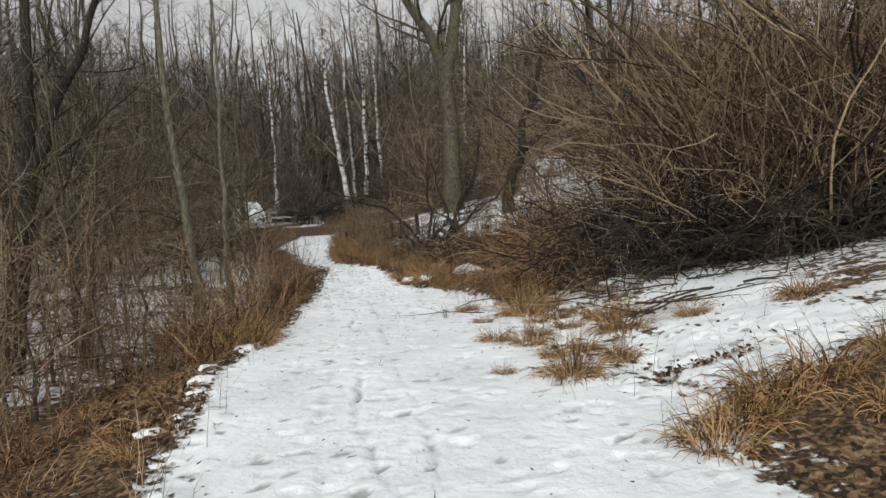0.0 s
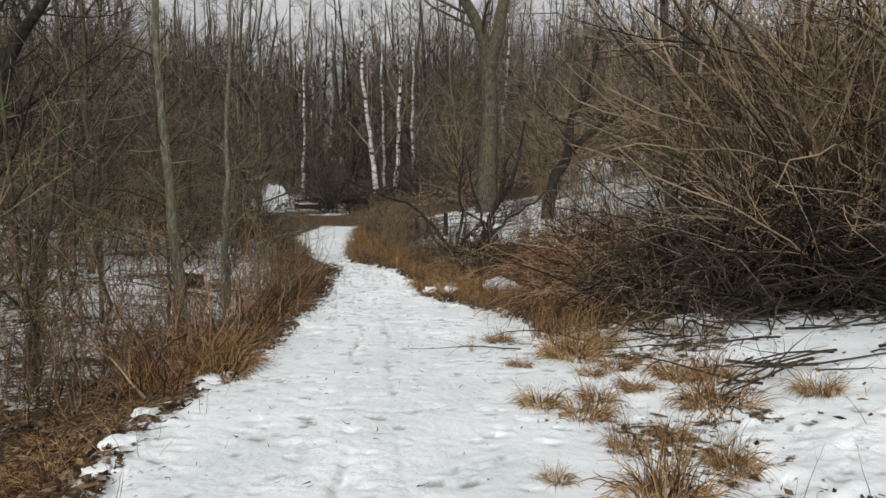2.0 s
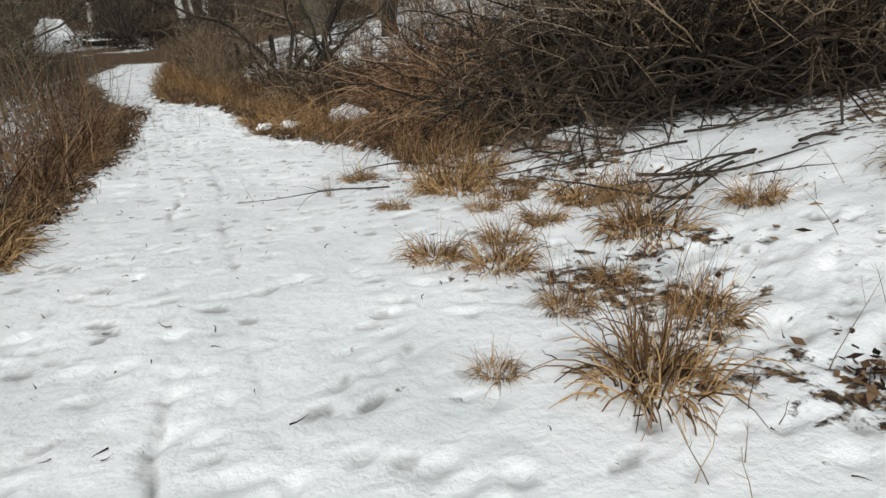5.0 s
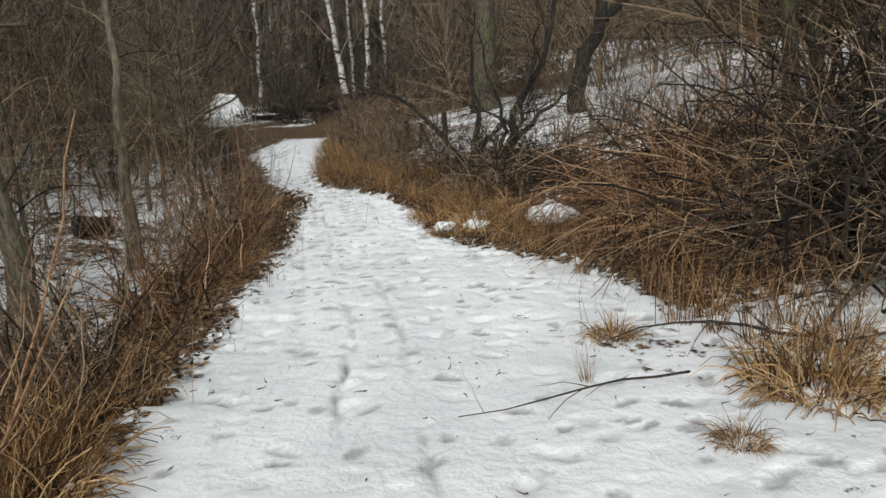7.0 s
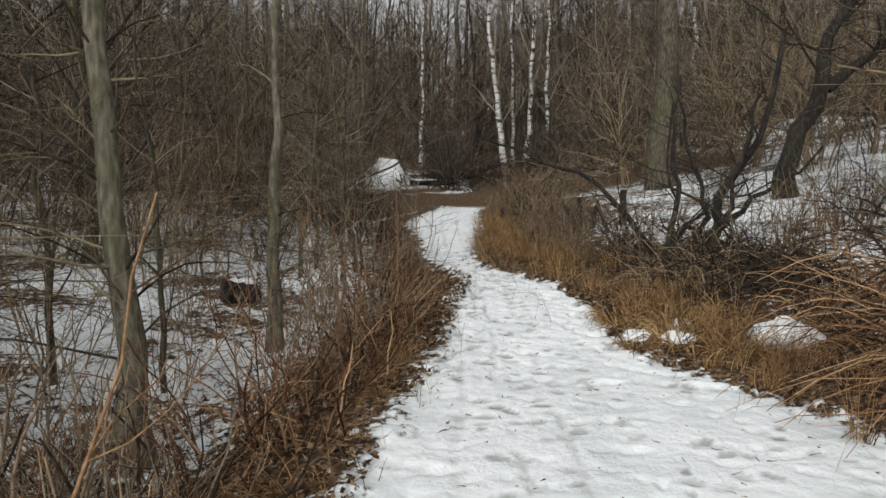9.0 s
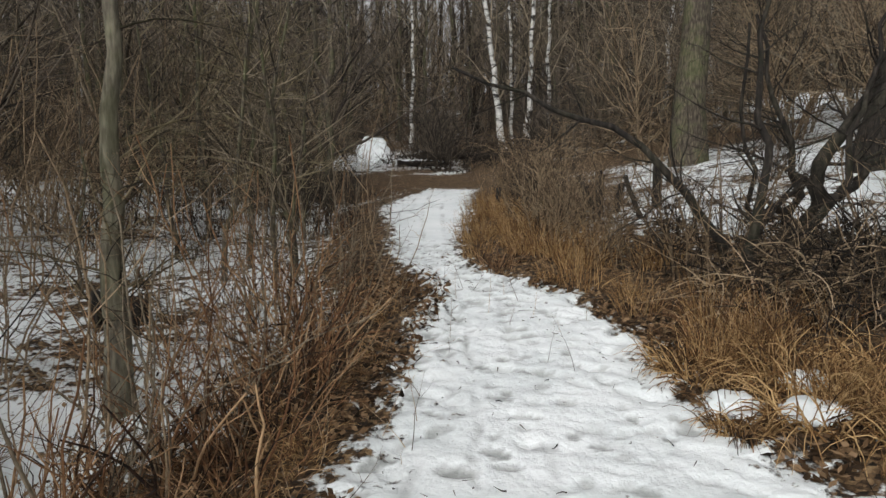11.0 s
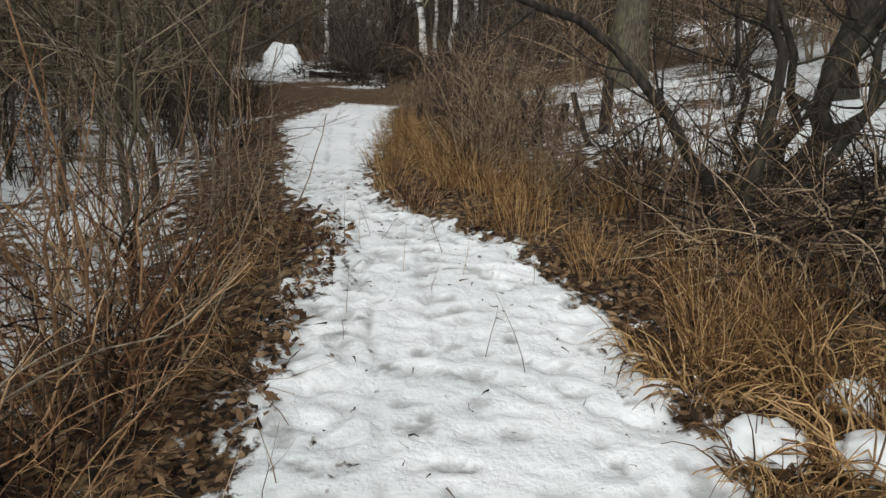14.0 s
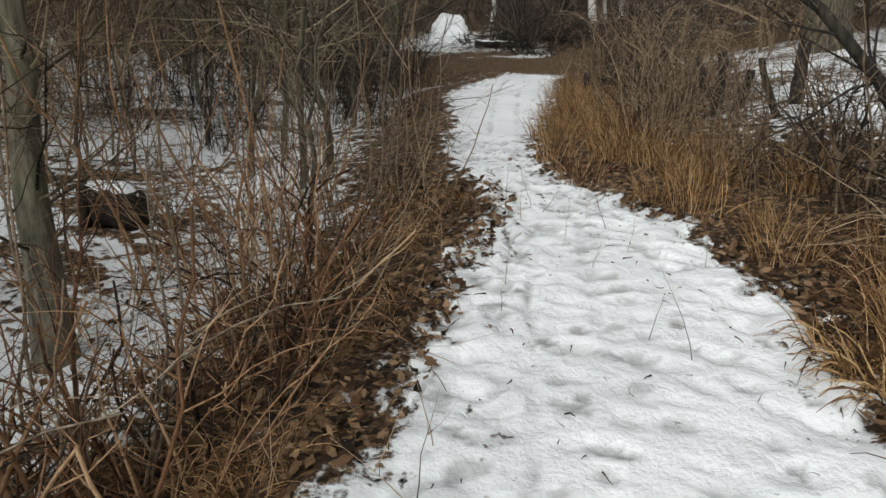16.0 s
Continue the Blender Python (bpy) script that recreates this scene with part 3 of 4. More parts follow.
for x, y, sc in [(-3.3, 6.6, 1.0), (-2.9, 7.9, 0.9), (-3.7, 8.6, 1.1), (-3.0, 9.6, 0.9), (-4.4, 7.6, 1.1), (-2.4, 10.6, 0.8), (-2.6, 14.2, 0.7), (-2.2, 17.2, 0.7), (-1.3, 16.6, 0.55), (-3.2, 16.0, 0.8)]:
    copy_thing(GREY[int(y * 10) % 4], pose(x, y, z_at(x, y), 0, 0, x * 200)).scale = (sc, sc, sc)

def low_left():
    y = rng.uniform(5.2, 12.5)
    return left_edge(y) - rng.uniform(0.9, 3.6), y


for _ in range(30):
    x, y = low_left()
    sc = rng.uniform(0.4, 0.8)
    copy_thing(RED[int(rng.integers(4))], pose(x, y, z_at(x, y), 0, 0, rng.uniform(0, 360))).scale = (sc, sc, sc)
for _ in range(3):
    x, y = rng.uniform(4.2, 7.5), rng.uniform(17.6, 22)
    sc = rng.uniform(0.5, 0.9)
    copy_thing(DARK[int(rng.integers(3))], pose(x, y, z_at(x, y), 0, 0, rng.uniform(0, 360))).scale = (sc, sc, sc)

for _ in range(10):
    y = rng.uniform(17.5, 25)
    x = float(left_edge(y)) - rng.uniform(0.5, 2.4)
    sc = rng.uniform(0.4, 0.75)
    copy_thing(RED[int(rng.integers(4))], pose(x, y, z_at(x, y), 0, 0, rng.uniform(0, 360))).scale = (sc, sc, sc)

THICKET = [shrub("tall bare sapling clump with fine grey-brown twigs", 9, 6.0, 0.6, m, 0.028, 13, 0.0, "sapling clumps", "sapling_clump", 0.5, 6, 0.13, True) for m in (M_TWIG, M_BROWN, M_FAR)]


def sapling_place():
    u = rng.uniform()
    if u < 0.6:
        y = rng.uniform(14, 42)
        x = left_edge(min(y, 30)) - rng.uniform(2.2, 15)
        return None if (x > -5.0 and y < 22) or (y < 30 and rng.uniform() < 0.45) else (x, y)
    if u < 0.85:
        return (rng.uniform(2.5, 18), rng.uniform(24, 38)) if rng.uniform() < 0.5 else (rng.uniform(-9, 13), rng.uniform(48, 58))
    return rng.uniform(8, 20), rng.uniform(14, 36)


scatter(THICKET, 84, sapling_place, (0.65, 1.2))


# thin whippy shrubs standing close along both rims of the path
WHIP = [shrub("upright red-brown shrub with thin whippy stems", 8, 1.75, 0.45, mt, 0.0095, 5, 0.05, "whippy shrubs along the path", area=0.3, twigs=1, wob=0.13, split=True) for mt in (M_RED, M_BROWN, M_RED, M_TWIG)]


def left_rim():
    y = rng.uniform(8.4, 19.5)
    x = left_edge(y) - 0.6 - abs(rng.normal(0, 0.6))
    return None if 16.2 < y < 18.6 and x < -1.6 else (x, y)


scatter(WHIP, 24, left_rim, (0.65, 1.15))


def right_rim():
    y = rng.uniform(16.6, 25)
    return right_edge(y) + rng.uniform(0.7, 2.3), y


DARKWHIP = [shrub("upright dark brown shrub in dry grass at the bend", 14, 1.6, 0.45, mt, 0.010, 7, 0.05, "upright shrubs at the bend", area=0.3, twigs=3, wob=0.16, split=True) for mt in (M_BROWN, M_DARKTWIG, M_BUSH)]
scatter(DARKWHIP, 22, right_rim, (0.6, 1.15))


def right_bank():
    x, y = rng.uniform(3.6, 6.8), rng.uniform(15.2, 19.5)
    return (x, y) if x > 1.4 + 0.62 * (y - 12.3) else None


for _ in range(12):
    p = right_bank()
    if p:
        sc = rng.uniform(0.85, 1.3)
        copy_thing(DARKWHIP[int(rng.integers(3))], pose(*p, z_at(*p), 0, 0, rng.uniform(0, 360))).scale = (sc, sc, sc)


def sapling(tall, r, mt, label):
    """A slim young tree: one stem, long side branches, fine twigs."""
    top = thing("sapling", (0, 0, 0), label, "tree", "saplings below the path")
    P = line_path([(0, 0, -0.1), (rng.normal(0, 0.1), rng.normal(0, 0.1), tall * 0.4), (rng.normal(0, 0.35), rng.normal(0, 0.35), tall)], 11, 0.035)
    R = r * np.linspace(1, 0.25, 11)[None]
    part("trunk", tubes("trunk", [(P, R)], M_WOODBARK, 7), top)
    L = offshoots(P, R, 22, 0.12, 0.97, 56, 0.36, 0.42, -0.15, 7, 0.17, cap=0.012)
    B = offshoots(*L, 5, 0.15, 0.97, 44, 0.5, 0.65, -0.05, 5, 0.18)
    T = offshoots(*B, 3, 0.2, 0.97, 40, 0.55, 0.75, 0.0, 3, 0.18)
    part("limb_crown", tubes("limb_crown", [L], mt, 4), top)
    part("twig_crown", tubes("twig_crown", [B, T], mt, 3), top)
    return top


SAPLING = [sapling(4.6, 0.04, M_TWIG, "slim bare sapling with grey-brown twigs"), sapling(3.6, 0.03, M_OLIVE, "slim bare sapling with olive-brown twigs"),
           sapling(5.4, 0.05, M_OLIVE, "tall slim sapling with olive-brown twigs"), sapling(3.0, 0.025, M_BROWN, "small bare sapling with brown twigs")]


def below_path():
    y = rng.uniform(9.8, 24)
    x = left_edge(y) - rng.uniform(1.2, 5.0)
    return None if (abs(x + 2.1) < 0.4 and y < 13.5) or (14 < y < 18.5 and x < -1.4 and rng.uniform() < 0.6) else (x, y)


scatter(SAPLING, 28, below_path, (0.7, 1.2))
for x, y, i, sc in [(-3.1, 5.6, 2, 0.9), (-3.5, 6.6, 1, 1.1), (-2.9, 7.4, 3, 1.1), (-4.1, 6.0, 0, 1.0), (-3.9, 8.4, 0, 0.9), (-2.9, 9.7, 3, 0.9)]:
    copy_thing(SAPLING[i], pose(x, y, z_at(x, y), 0, 0, x * 310)).scale = (sc, sc, sc)


def far_wood():
    """The wooded hillside behind, too far and too dense to tell one tree from the next."""
    groups = []
    n = 1150
    x, y = rng.uniform(-70, 80, n), rng.uniform(54, 115, n)
    base = np.stack([x, y, height(x, y) - 0.2], 1)
    P, R = strands(base, np.stack([rng.normal(0, 0.06, n), rng.normal(0, 0.06, n), np.ones(n)], 1), rng.uniform(9, 17, n), rng.uniform(0.08, 0.22, n), 6, 0, 0.03)
    L = offshoots(P, R, 9, 0.1, 0.97, 45, 0.4, 0.5, -0.4, 5, 0.12, cap=0.07)
    B = offshoots(*L, 7, 0.1, 0.97, 42, 0.6, 0.65, -0.2, 4, 0.15)
    m = 1500
    x, y = rng.uniform(-60, 70, m), rng.uniform(46, 110, m)
    S = strands(np.stack([x, y, height(x, y) - 0.1], 1), np.stack([rng.normal(0, 0.3, m), rng.normal(0, 0.3, m), np.ones(m)], 1), rng.uniform(1.5, 5, m), 0.04, 5, 0.1, 0.1)
    C = offshoots(*S, 9, 0.1, 0.97, 40, 0.5, 0.7, -0.1, 4, 0.15)
    groups = [(P, R), L, B, S, C]
    tagged(new("distant_wood", tubes("distant_wood", groups, M_FAR, 3)), "bare grey-brown winter wood on the far hillside", "wood", kind="stuff")


far_wood()

# large willow bushes on the bank, their stems fanning over the snow
BUSH = [shrub("large brown willow bush on the snowy bank", 52, 5.6, 0.95, M_BUSH, 0.03, 8, 0.2, "willow bushes on the bank", "willow_bush", 0.7, 5) for _ in range(2)]
for i, (x, y, s, turn) in enumerate([(6.9, 10.6, 0.78, 0), (8.0, 9.3, 1.0, 0), (8.8, 11.6, 1.25, 120), (9.8, 8.6, 1.2, 200), (10.5, 13.5, 1.35, 310), (9.6, 16.5, 1.1, 80), (7.4, 11.8, 0.75, 240)]):
    m = pose(x, y, z_at(x, y), 0, 0, turn)
    ob = BUSH[i] if i < 2 else copy_thing(BUSH[i % 2], m)
    ob.matrix_basis = m
    ob.scale = (s, s, s)


def cane_heap(name, x, y, n, rad, tall, mat, label, r=0.007, flat=0.5):
    """A tangle of arching canes and fallen stems."""
    top = thing(name, (x, y, z_at(x, y)), label, "brush")
    a, q = rng.uniform(0, 2 * math.pi, n), rad * np.sqrt(rng.uniform(0, 1, n))
    bx, by = q * np.cos(a), q * np.sin(a)
    bz = height(x + bx, y + by) - z_at(x, y) - 0.03 + rng.uniform(0, flat, n) * tall * (1 - (q / rad) ** 2)
    way = np.stack([rng.normal(0, 1, n), rng.normal(0, 1, n), rng.uniform(0.2, 1.6, n)], 1)
    S = strands(np.stack([bx, by, bz], 1), way, tall * rng.uniform(0.5, 1.5, n), r * rng.uniform(0.5, 1.4, n), 8, rng.uniform(0.6, 2.2, n), 0.16)
    C = offshoots(*S, 2, 0.2, 0.95, 45, 0.4, 0.7, 0.2, 4, 0.2)
    part("tangle", tubes("tangle", [S], mat, 4), top)["kind"] = "stuff"
    part("twig_mat", tubes("twig_mat", [C], mat, 3), top)["kind"] = "stuff"
    return top


cane_heap("bramble_heap", 4.85, 12.7, 1000, 1.2, 1.6, M_RED, "heap of red-brown bramble canes beside the path")
cane_heap("bramble_heap", 4.4, 14.4, 320, 0.8, 0.8, M_RED, "low red-brown bramble heap beside the path")
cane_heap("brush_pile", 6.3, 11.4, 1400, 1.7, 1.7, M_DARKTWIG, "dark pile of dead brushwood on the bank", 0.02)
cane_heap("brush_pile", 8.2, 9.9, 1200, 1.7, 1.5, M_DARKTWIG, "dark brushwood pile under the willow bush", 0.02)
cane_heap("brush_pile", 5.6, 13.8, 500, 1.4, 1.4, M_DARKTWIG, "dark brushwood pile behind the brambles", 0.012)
cane_heap("brush_pile", 3.3, 16.3, 420, 0.8, 0.75, M_BROWN, "brown brushwood heap under the crooked tree", 0.007)
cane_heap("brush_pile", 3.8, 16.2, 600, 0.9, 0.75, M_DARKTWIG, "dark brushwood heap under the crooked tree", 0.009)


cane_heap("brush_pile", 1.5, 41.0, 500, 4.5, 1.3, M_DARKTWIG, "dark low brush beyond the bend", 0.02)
cane_heap("brush_pile", 8.0, 38.0, 500, 4.5, 1.3, M_BROWN, "brown low brush beyond the field", 0.02)
cane_heap("bramble_heap", 5.4, 11.3, 600, 1.0, 1.5, M_BROWN, "tangled brown bramble heap on the bank")


def long_canes():
    top = thing("leaning_canes", (7.0, 10.8, z_at(7.0, 10.8)), "pale bare canes leaning out over the bank", "branches")
    n = 26
    base = np.stack([rng.normal(0, 0.5, n), rng.normal(0, 0.6, n), rng.uniform(0.1, 1.5, n)], 1)
    way = np.stack([rng.uniform(-1.3, -0.5, n), rng.uniform(-0.5, 0.3, n), rng.uniform(-0.05, 0.65, n)], 1)
    S = strands(base, way, rng.uniform(1.6, 3.4, n), rng.uniform(0.008, 0.018, n), 10, rng.uniform(-0.1, 0.5, n), 0.07)
    C = offshoots(*S, 5, 0.25, 0.97, 38, 0.3, 0.6, 0.0, 6, 0.15)
    for i in range(n):
        part("cane", tubes("cane", [(S[0][i:i + 1], S[1][i:i + 1])], M_TAN, 5), top)
    part("twig_mat", tubes("twig_mat", [C], M_TAN, 3), top)["kind"] = "stuff"


long_canes()


def fallen_branches(x, y, n, spread, label):
    top = thing("fallen_branches", (x, y, z_at(x, y)), label, "branches")
    bx, by = rng.normal(0, spread, n), rng.normal(0, spread * 0.45, n)
    base = np.stack([bx, by, height(x + bx, y + by) - z_at(x, y) + rng.uniform(0.02, 0.14, n)], 1)
    a = rng.normal(0.15, 0.45, n) + np.where(rng.uniform(size=n) < 0.5, 0, math.pi)
    S = strands(base, np.stack([np.cos(a), np.sin(a), rng.normal(0.06, 0.03, n)], 1), rng.uniform(0.6, 1.7, n), rng.uniform(0.006, 0.018, n), 7, 0.1, 0.1)
    C = offshoots(*S, 4, 0.2, 0.95, 40, 0.35, 0.6, 0.1, 5, 0.15)
    for i in range(n):
        br = part("branch", tubes("branch", [(S[0][i:i + 1], S[1][i:i + 1])], M_DARKTWIG, 5), top)
        for j in range(4 * i, 4 * i + 4):
            part("twig", tubes("twig", [(C[0][j:j + 1], C[1][j:j + 1])], M_DARKTWIG, 3), br)


fallen_branches(5.6, 9.4, 46, 1.1, "dark fallen branches lying on the snow")
fallen_branches(4.6, 7.6, 14, 0.5, "small dark fallen branches on the snowy bank")


# ---- dry grass ----
def tuft(label, blades, tall, area, spread, mat, group, curl=1.0, width=0.0035):
    n = blades
    a, q = rng.uniform(0, 2 * math.pi, n), area * np.sqrt(rng.uniform(0, 1, n))
    b = a + rng.normal(0, 0.7, n)
    s = spread * rng.uniform(0.1, 1.2, n)
    S = strands(np.stack([q * np.cos(a), q * np.sin(a), np.full(n, -0.04)], 1), np.stack([np.cos(b) * s, np.sin(b) * s, np.ones(n)], 1),
                tall * rng.uniform(0.4, 1.15, n), width * rng.uniform(0.6, 1.4, n), 6, curl * rng.uniform(0.3, 1.8, n), 0.10)
    return tagged(new("grass_tuft", tubes("grass_tuft", [S], mat, 3)), label, "grass", group)


LOW = [tuft("flattened tuft of dry golden grass poking through snow", 300, 0.27, 0.14, 0.9, M_GRASS, "grass tufts in the snow", 2.8, 0.0036) for _ in range(4)]
TUFTS = [(2.2, 5.5, 1.35), (3.96, 7.9, 1.0), (5.4, 6.4, 1.3), (3.08, 9.3, 1.5), (3.75, 8.2, 1.3), (3.5, 7.1, 1.5), (2.33, 6.3, 0.7), (2.33, 7.05, 1.0), (2.04, 7.4, 0.9),
         (2.87, 5.9, 0.9), (2.8, 6.57, 0.6), (1.67, 5.84, 0.5), (2.48, 10.65, 0.9), (3.04, 9.5, 1.6), (2.3, 8.95, 0.6), (3.66, 9.9, 1.2), (-0.9, 9.0, 1.6), (-0.95, 9.6, 1.9), (-0.8, 9.25, 1.3),
         (2.6, 7.5, 0.8), (3.1, 7.8, 0.8), (2.9, 8.4, 0.7), (3.3, 8.7, 0.9), (2.3, 3.5, 1.2), (3.1, 4.0, 1.5), (2.7, 3.8, 1.2), (3.6, 4.1, 1.4), (3.4, 3.3, 1.0), (4.3, 4.2, 1.2), (4.3, 6.9, 0.9), (2.1, 14.6, 1.1), (2.5, 14.6, 1.5), (2.1, 15.25, 1.2), (2.6, 15.1, 1.6), (2.0, 15.5, 1.1), (2.9, 14.2, 1.4), (3.1, 14.9, 1.5)]
for i, (x, y, s) in enumerate(TUFTS):
    m = pose(x, y, z_at(x, y), 0, 0, i * 77)
    ob = LOW[i] if i < 4 else copy_thing(LOW[i % 4], m)
    ob.matrix_basis = m
    ob.scale = (s * 1.15, s * 1.15, s * 1.2)

STALKS = [tuft("upright dry stalks rising from a grass tuft", 34, 0.7, 0.09, 0.35, M_GRASS, "upright stalks", 0.3, 0.003) for _ in range(2)]
for i, (x, y, s) in enumerate([(2.22, 5.52, 0.95), (2.16, 5.46, 0.85), (3.3, 10.2, 1.2), (3.1, 10.8, 1.1), (3.2, 10.5, 1.0), (3.6, 9.8, 1.1), (3.96, 7.95, 0.8), (3.1, 9.35, 0.9), (3.5, 7.15, 0.8), (2.35, 7.1, 0.6), (3.05, 9.55, 0.8), (2.3, 6.35, 0.5), (2.9, 5.95, 0.6), (1.95, 9.9, 0.4), (3.7, 10.4, 1.2), (3.4, 10.9, 1.1), (3.3, 11.6, 1.0), (3.0, 12.4, 0.8)]):
    m = pose(x, y, z_at(x, y), 0, 0, i * 53)
    ob = STALKS[i] if i < 2 else copy_thing(STALKS[i % 2], m)
    ob.matrix_basis = m
    ob.scale = (s, s, s)

TALL = [tuft("tall dry golden grass along the path", 100, 0.42, 0.2, 0.6, mt, "tall dry grass", 0.8) for mt in (M_GRASS, M_GRASS, M_GRASS, M_RED)]


def grass_right():
    y = rng.uniform(13.2, 27)
    d = rng.uniform(0.1, 1.7) if y > 16 else rng.uniform(0.2, 1.2)
    return right_edge(y) + d, y


scatter(TALL, 130, grass_right, (0.4, 1.1))
for x, y, sc in [(-0.95, 9.15, 1.3), (-1.05, 9.5, 1.5), (-0.85, 9.4, 1.1), (-1.15, 9.9, 1.4), (-0.75, 10.3, 1.1), (-1.3, 8.9, 1.2)]:
    copy_thing(TALL[int(y * 10) % 3], pose(x, y, z_at(x, y), 0, 0, y * 400)).scale = (sc, sc, sc)
MAT = [tuft("matted brown grass at the foot of the shrubs", 100, 0.34, 0.22, 1.3, M_GRASS, "matted grass", 2.0) for _ in range(3)]


def grass_left():
    y = rng.uniform(4.5, 18.5)
    return left_edge(y) - abs(rng.normal(0.3, 0.45)) - 0.05, y


scatter(MAT, 60, grass_left, (0.4, 0.95))
BROWN_MAT = [tuft("flattened brown weed stems on the snow", 46, 0.42, 0.25, 1.1, M_RED, "weed stems", 1.2, 0.0045) for _ in range(3)]


def weeds():
    if rng.uniform() < 0.6:
        y = rng.uniform(4, 18)
        return left_edge(y) - rng.uniform(0.2, 2.6), y
    y = rng.uniform(9.5, 16.5)
    return right_edge(y) + rng.uniform(0.3, 1.6), y


scatter(BROWN_MAT, 80, weeds, (0.5, 1.1))


def weed_stalks():
    n = 260
    y = rng.uniform(3.4, 17.5, n)
    x = np.where(rng.uniform(size=n) < 0.5, left_edge(y) + rng.uniform(-0.3, 0.35, n), right_edge(y) + rng.uniform(-1.0, 1.6, n))
    S = strands(np.stack([x, y, height(x, y) - 0.03], 1), np.stack([rng.normal(0, 0.3, n), rng.normal(0, 0.3, n), np.ones(n)], 1), rng.uniform(0.12, 0.55, n), 0.0028, 5, 0.1, 0.12)
    C = offshoots(*S, 3, 0.4, 0.97, 35, 0.35, 0.8, -0.1, 3, 0.1, 0.03)
    tagged(new("weed_stalks", tubes("weed_stalks", [S, C], M_BROWN, 3)), "thin dry weed stalks standing in the snow", "weeds", kind="stuff")


weed_stalks()


def leaf_litter():
    """Fallen leaves on the banks, each a small bent blade."""
    n = 22000
    y = rng.uniform(5.0, 19.5, n)
    u = rng.uniform(size=n)
    left = left_edge(y) - np.abs(rng.normal(0, 1.0, n)) + 0.15
    right = right_edge(y) + np.abs(rng.normal(0, 0.7, n)) - 0.1
    x = np.where(u < 0.5, left, right)
    keep = (fractal(x, y, 1.4, 77, 3) > 0.44) & ~((y > 5.2) & (y < 12.5) & (x > 0) & (rng.uniform(size=n) < 0.9))
    x, y = x[keep], y[keep]
    n = len(x)
    c = np.stack([x, y, height(x, y) + rng.uniform(0.0, 0.045, n)], 1)
    a = rng.normal(size=(n, 3)) * (1, 1, 0.35)
    a /= np.linalg.norm(a, axis=1, keepdims=True)
    b = np.cross(a, rng.normal(size=(n, 3)) * 0.45 + (0, 0, 1))
    b /= np.linalg.norm(b, axis=1, keepdims=True)
    up = np.cross(a, b)
    L, W = rng.uniform(0.02, 0.05, n)[:, None], rng.uniform(0.010, 0.024, n)[:, None]
    V = np.stack([c - a * L, c - b * W + up * 0.3 * W, c + a * L + up * 0.25 * L, c + b * W + up * 0.3 * W], 1).reshape(-1, 3)
    me = mesh_from("leaf_litter", V, np.arange(4 * n).reshape(-1, 4), M_LEAF)
    tagged(new("leaf_litter", me), "brown fallen leaves lying on the banks", "leaves", kind="stuff")


leaf_litter()


def crumbs():
    """Bits of bark and twig lying about on the snow."""
    n = 700
    y = rng.uniform(2.8, 20, n)
    x = left_edge(y) + rng.uniform(-0.2, 1.15, n) * (right_edge(y) + np.where(y < 11, 1.2, 0) - left_edge(y))
    a = rng.uniform(0, 6.3, n)
    S = strands(np.stack([x, y, height(x, y) + 0.012], 1), np.stack([np.cos(a), np.sin(a), rng.normal(0, 0.15, n)], 1), rng.uniform(0.012, 0.085, n), rng.uniform(0.002, 0.006, n), 4, 0.0, 0.3)
    tagged(new("twig_debris", tubes("twig_debris", [S], M_DARKTWIG, 3)), "dark bits of twig scattered over the snow", "twigs", kind="stuff")


crumbs()


# ---- snow lumps, logs and stumps ----
def lump(name, x, y, sx, sy, sz, mat, label, category, lift=0.0, seed=0):
    """A weathered rounded mass resting on the ground."""
    bm = bmesh.new()
    bmesh.ops.create_icosphere(bm, subdivisions=4, radius=1)
    for v in bm.verts:
        n = noise.fractal(v.co * 1.6 + Vector((seed, 0, 0)), 1.0, 2.0, 4)
        v.co = v.co * (1 + 0.28 * n)
        v.co.z = max(v.co.z, -0.35)
        v.co = Vector((v.co.x * sx, v.co.y * sy, v.co.z * sz))
    for f in bm.faces:
        f.smooth = True
    me = bpy.data.meshes.new(name)
    bm.to_mesh(me)
    bm.free()
    me.materials.append(mat)
    ob = new(name, me)
    ob.location = (x, y, z_at(x, y) + lift)
    return tagged(ob, label, category)


lump("snow_lump", 3.4, 14.3, 0.34, 0.24, 0.19, M_SNOW, "smooth lump of snow beside the path", "snow", 0, 1)
lump("snow_lump", 2.12, 14.78, 0.17, 0.14, 0.10, M_SNOW, "rounded lump of old snow in the grass", "snow", 0, 5)
lump("snow_lump", 2.5, 14.6, 0.2, 0.15, 0.09, M_SNOW, "ragged lump of old snow in the grass", "snow", 0, 9)
lump("snow_lump", 2.62, 14.95, 0.16, 0.12, 0.08, M_SNOW, "small lump of old snow in the grass", "snow", 0, 12)
lump("snow_lump", 5.2, 10.2, 0.5, 0.25, 0.12, M_SNOW, "snow caught under the brushwood", "snow", 0, 15)
for i in range(5):
    y = 5.4 + i * 0.8 + rng.uniform(-0.2, 0.2)
    q = rng.uniform(0.07, 0.13)
    lump("snow_lump", float(left_edge(y)) - rng.uniform(-0.05, 0.28), y, q * 1.3, q * 1.1, q * 0.5, M_SNOW, "small lump of old snow at the bank's rim", "snow", 0, i * 3.1)
lump("snow_drift", -3.45, 41.5, 0.8, 0.5, 0.9, M_SNOW, "tall white drift of snow at the thicket's edge", "snow", 0.2, 21)


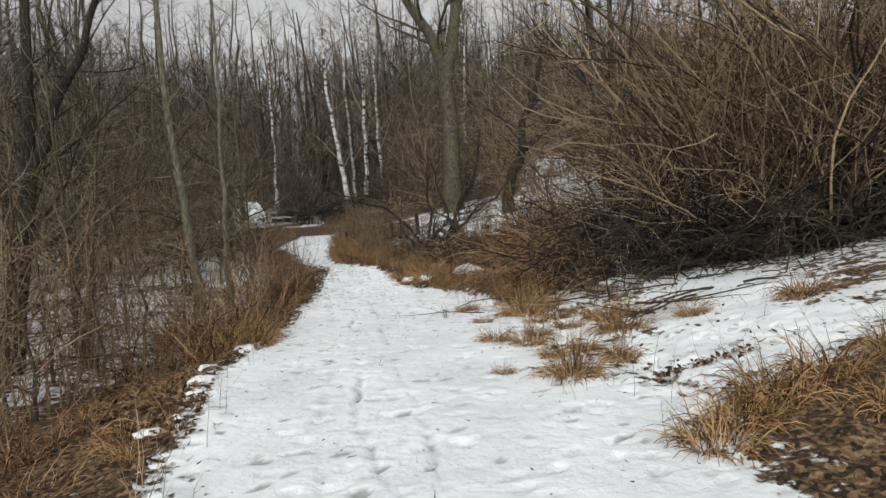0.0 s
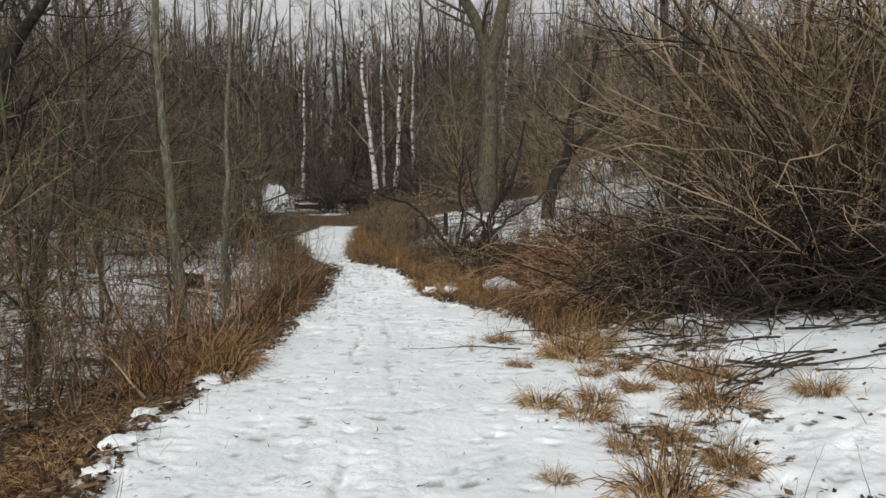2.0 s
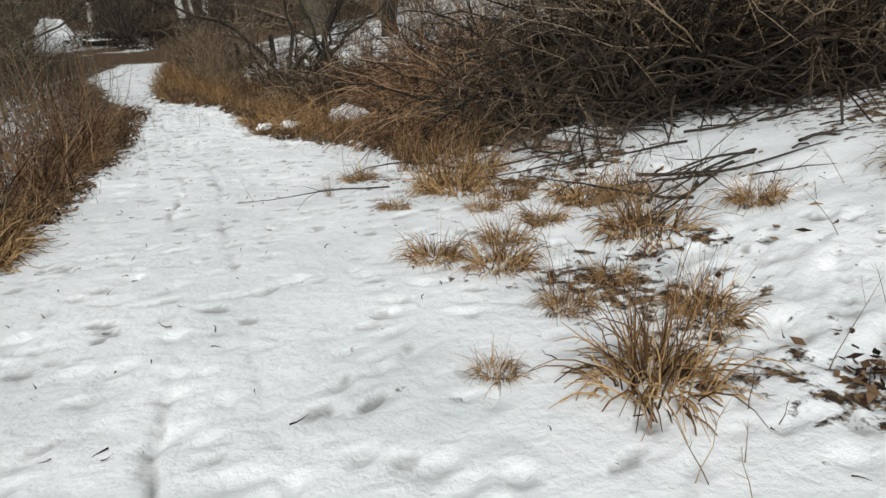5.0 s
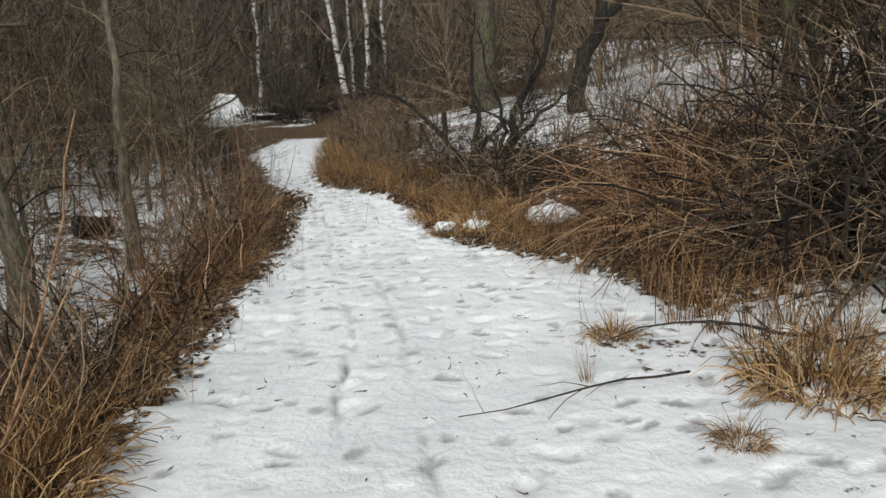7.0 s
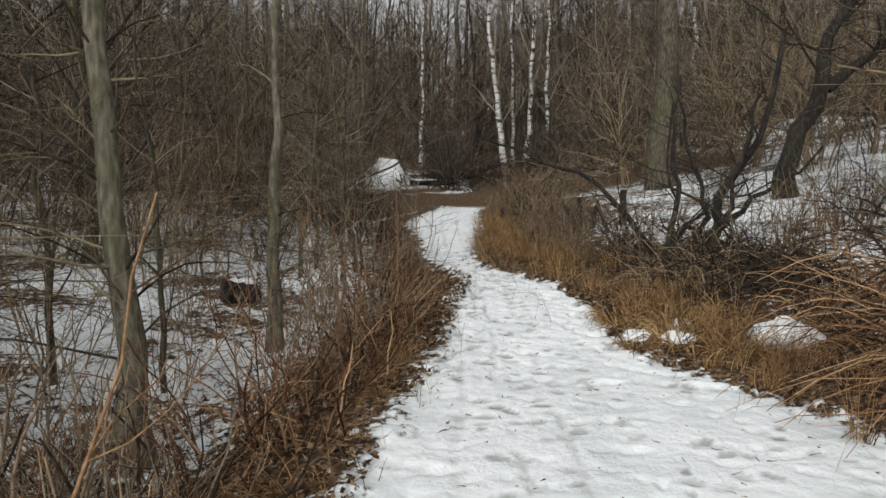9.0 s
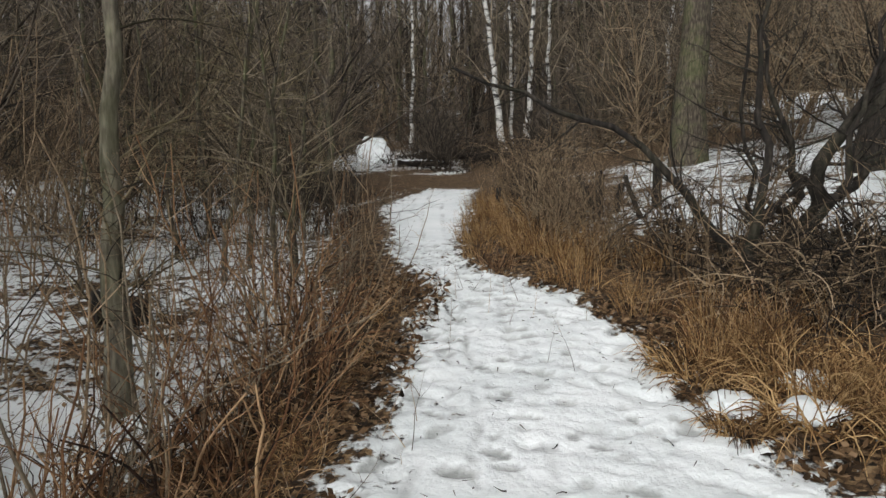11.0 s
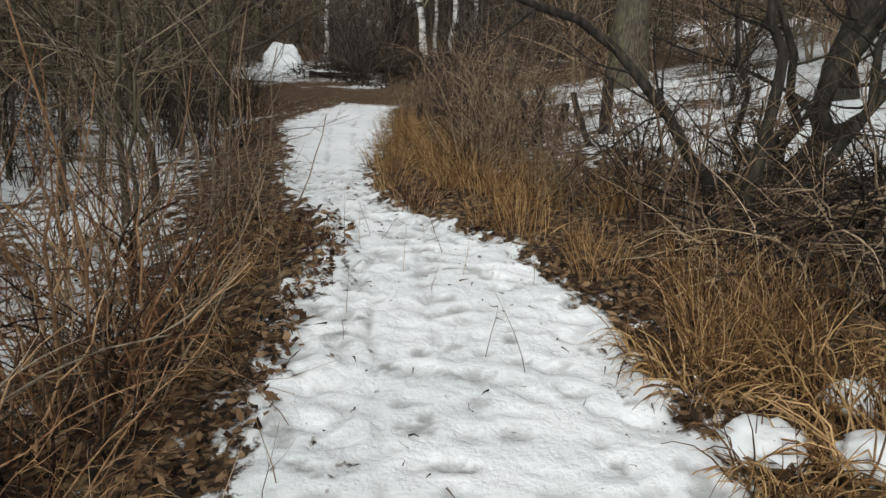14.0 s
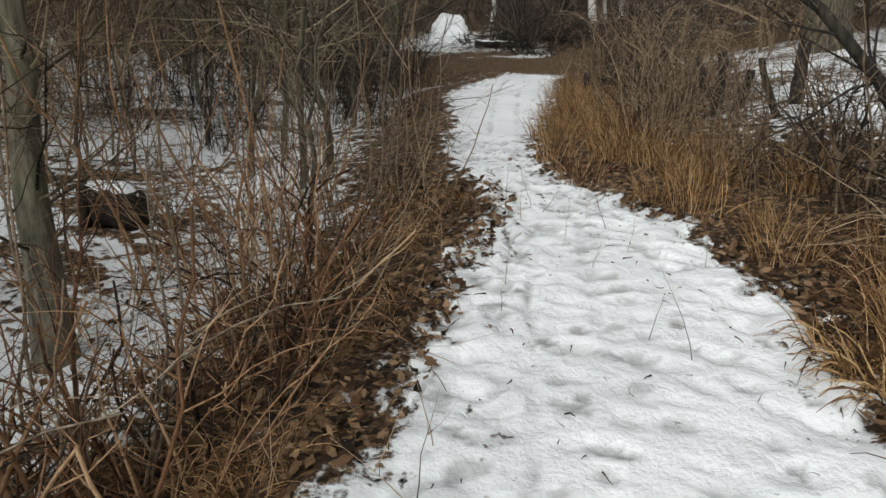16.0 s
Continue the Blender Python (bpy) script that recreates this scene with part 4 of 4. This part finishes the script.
def log(x, y, length, r, turn, label, capped=True, lift=0.0):
    top = thing("fallen_log", (x, y, z_at(x, y) + r * 0.75 + lift), label, "log", turn=turn)
    P = line_path([(-length / 2, 0, 0), (0, 0.02, 0.01), (length / 2, 0, 0)], 10, r * 0.08)
    R = r * rng.uniform(0.88, 1.08, (1, 10))
    R[0, 0] = R[0, -1] = 0.01
    P[0, 0], P[0, -1] = P[0, 1] + (-0.01, 0, 0), P[0, -2] + (0.01, 0, 0)
    part("wood", tubes("wood", [(P, R)], M_LOG, 12), top)
    if capped:
        Q = P[:, 1:-1] + np.array([0, 0, r * 0.72])
        q = r * rng.uniform(0.35, 0.6, (1, 8))
        q[0, 0] = q[0, -1] = 0.01
        part("snow_cover", tubes("snow_cover", [(Q, q)], M_SNOW, 10), top, "white snow lying on top")


log(-2.98, 17.6, 0.66, 0.19, 15, "short dark log under a cap of snow")
log(2.0, 41, 6, 0.15, 4, "long dark fallen log below the birches", False)
log(0.0, 42.5, 4, 0.13, -12, "dark fallen log beyond the bend", False)
log(-1.0, 39.5, 3, 0.13, 25, "short dark log lying across the slope")


def stump(x, y, h, r, lean, label):
    top = thing("stump", (x, y, z_at(x, y) - 0.05), label, "stump", "stumps at the bend")
    P = line_path([(0, 0, 0), (lean * 0.5, 0, h * 0.5), (lean, 0, h)], 8, r * 0.15)
    R = r * np.array([[1.25, 1.05, 1.0, 0.97, 0.95, 0.95, 0.9, 0.02]])
    P[0, -1] = P[0, -2] + (0, 0, 0.004)
    part("bole", tubes("bole", [(P, R)], M_DARKBARK, 8), top)


for x, y, h, r, lean in [(2.0, 20.6, 0.75, 0.05, 0.0), (2.25, 20.4, 0.6, 0.045, 0.08), (2.5, 20.3, 0.8, 0.06, -0.05), (2.75, 20.5, 0.55, 0.05, 0.1), (3.3, 20.4, 0.8, 0.07, 0.02), (1.75, 20.9, 0.7, 0.04, -0.1), (2.9, 19.6, 0.7, 0.035, -0.3), (2.4, 19.6, 0.8, 0.03, -0.4), (1.2, 23.0, 0.6, 0.05, 0.05)]:
    stump(x, y, h, r, lean, "short dark broken stump in dry grass")
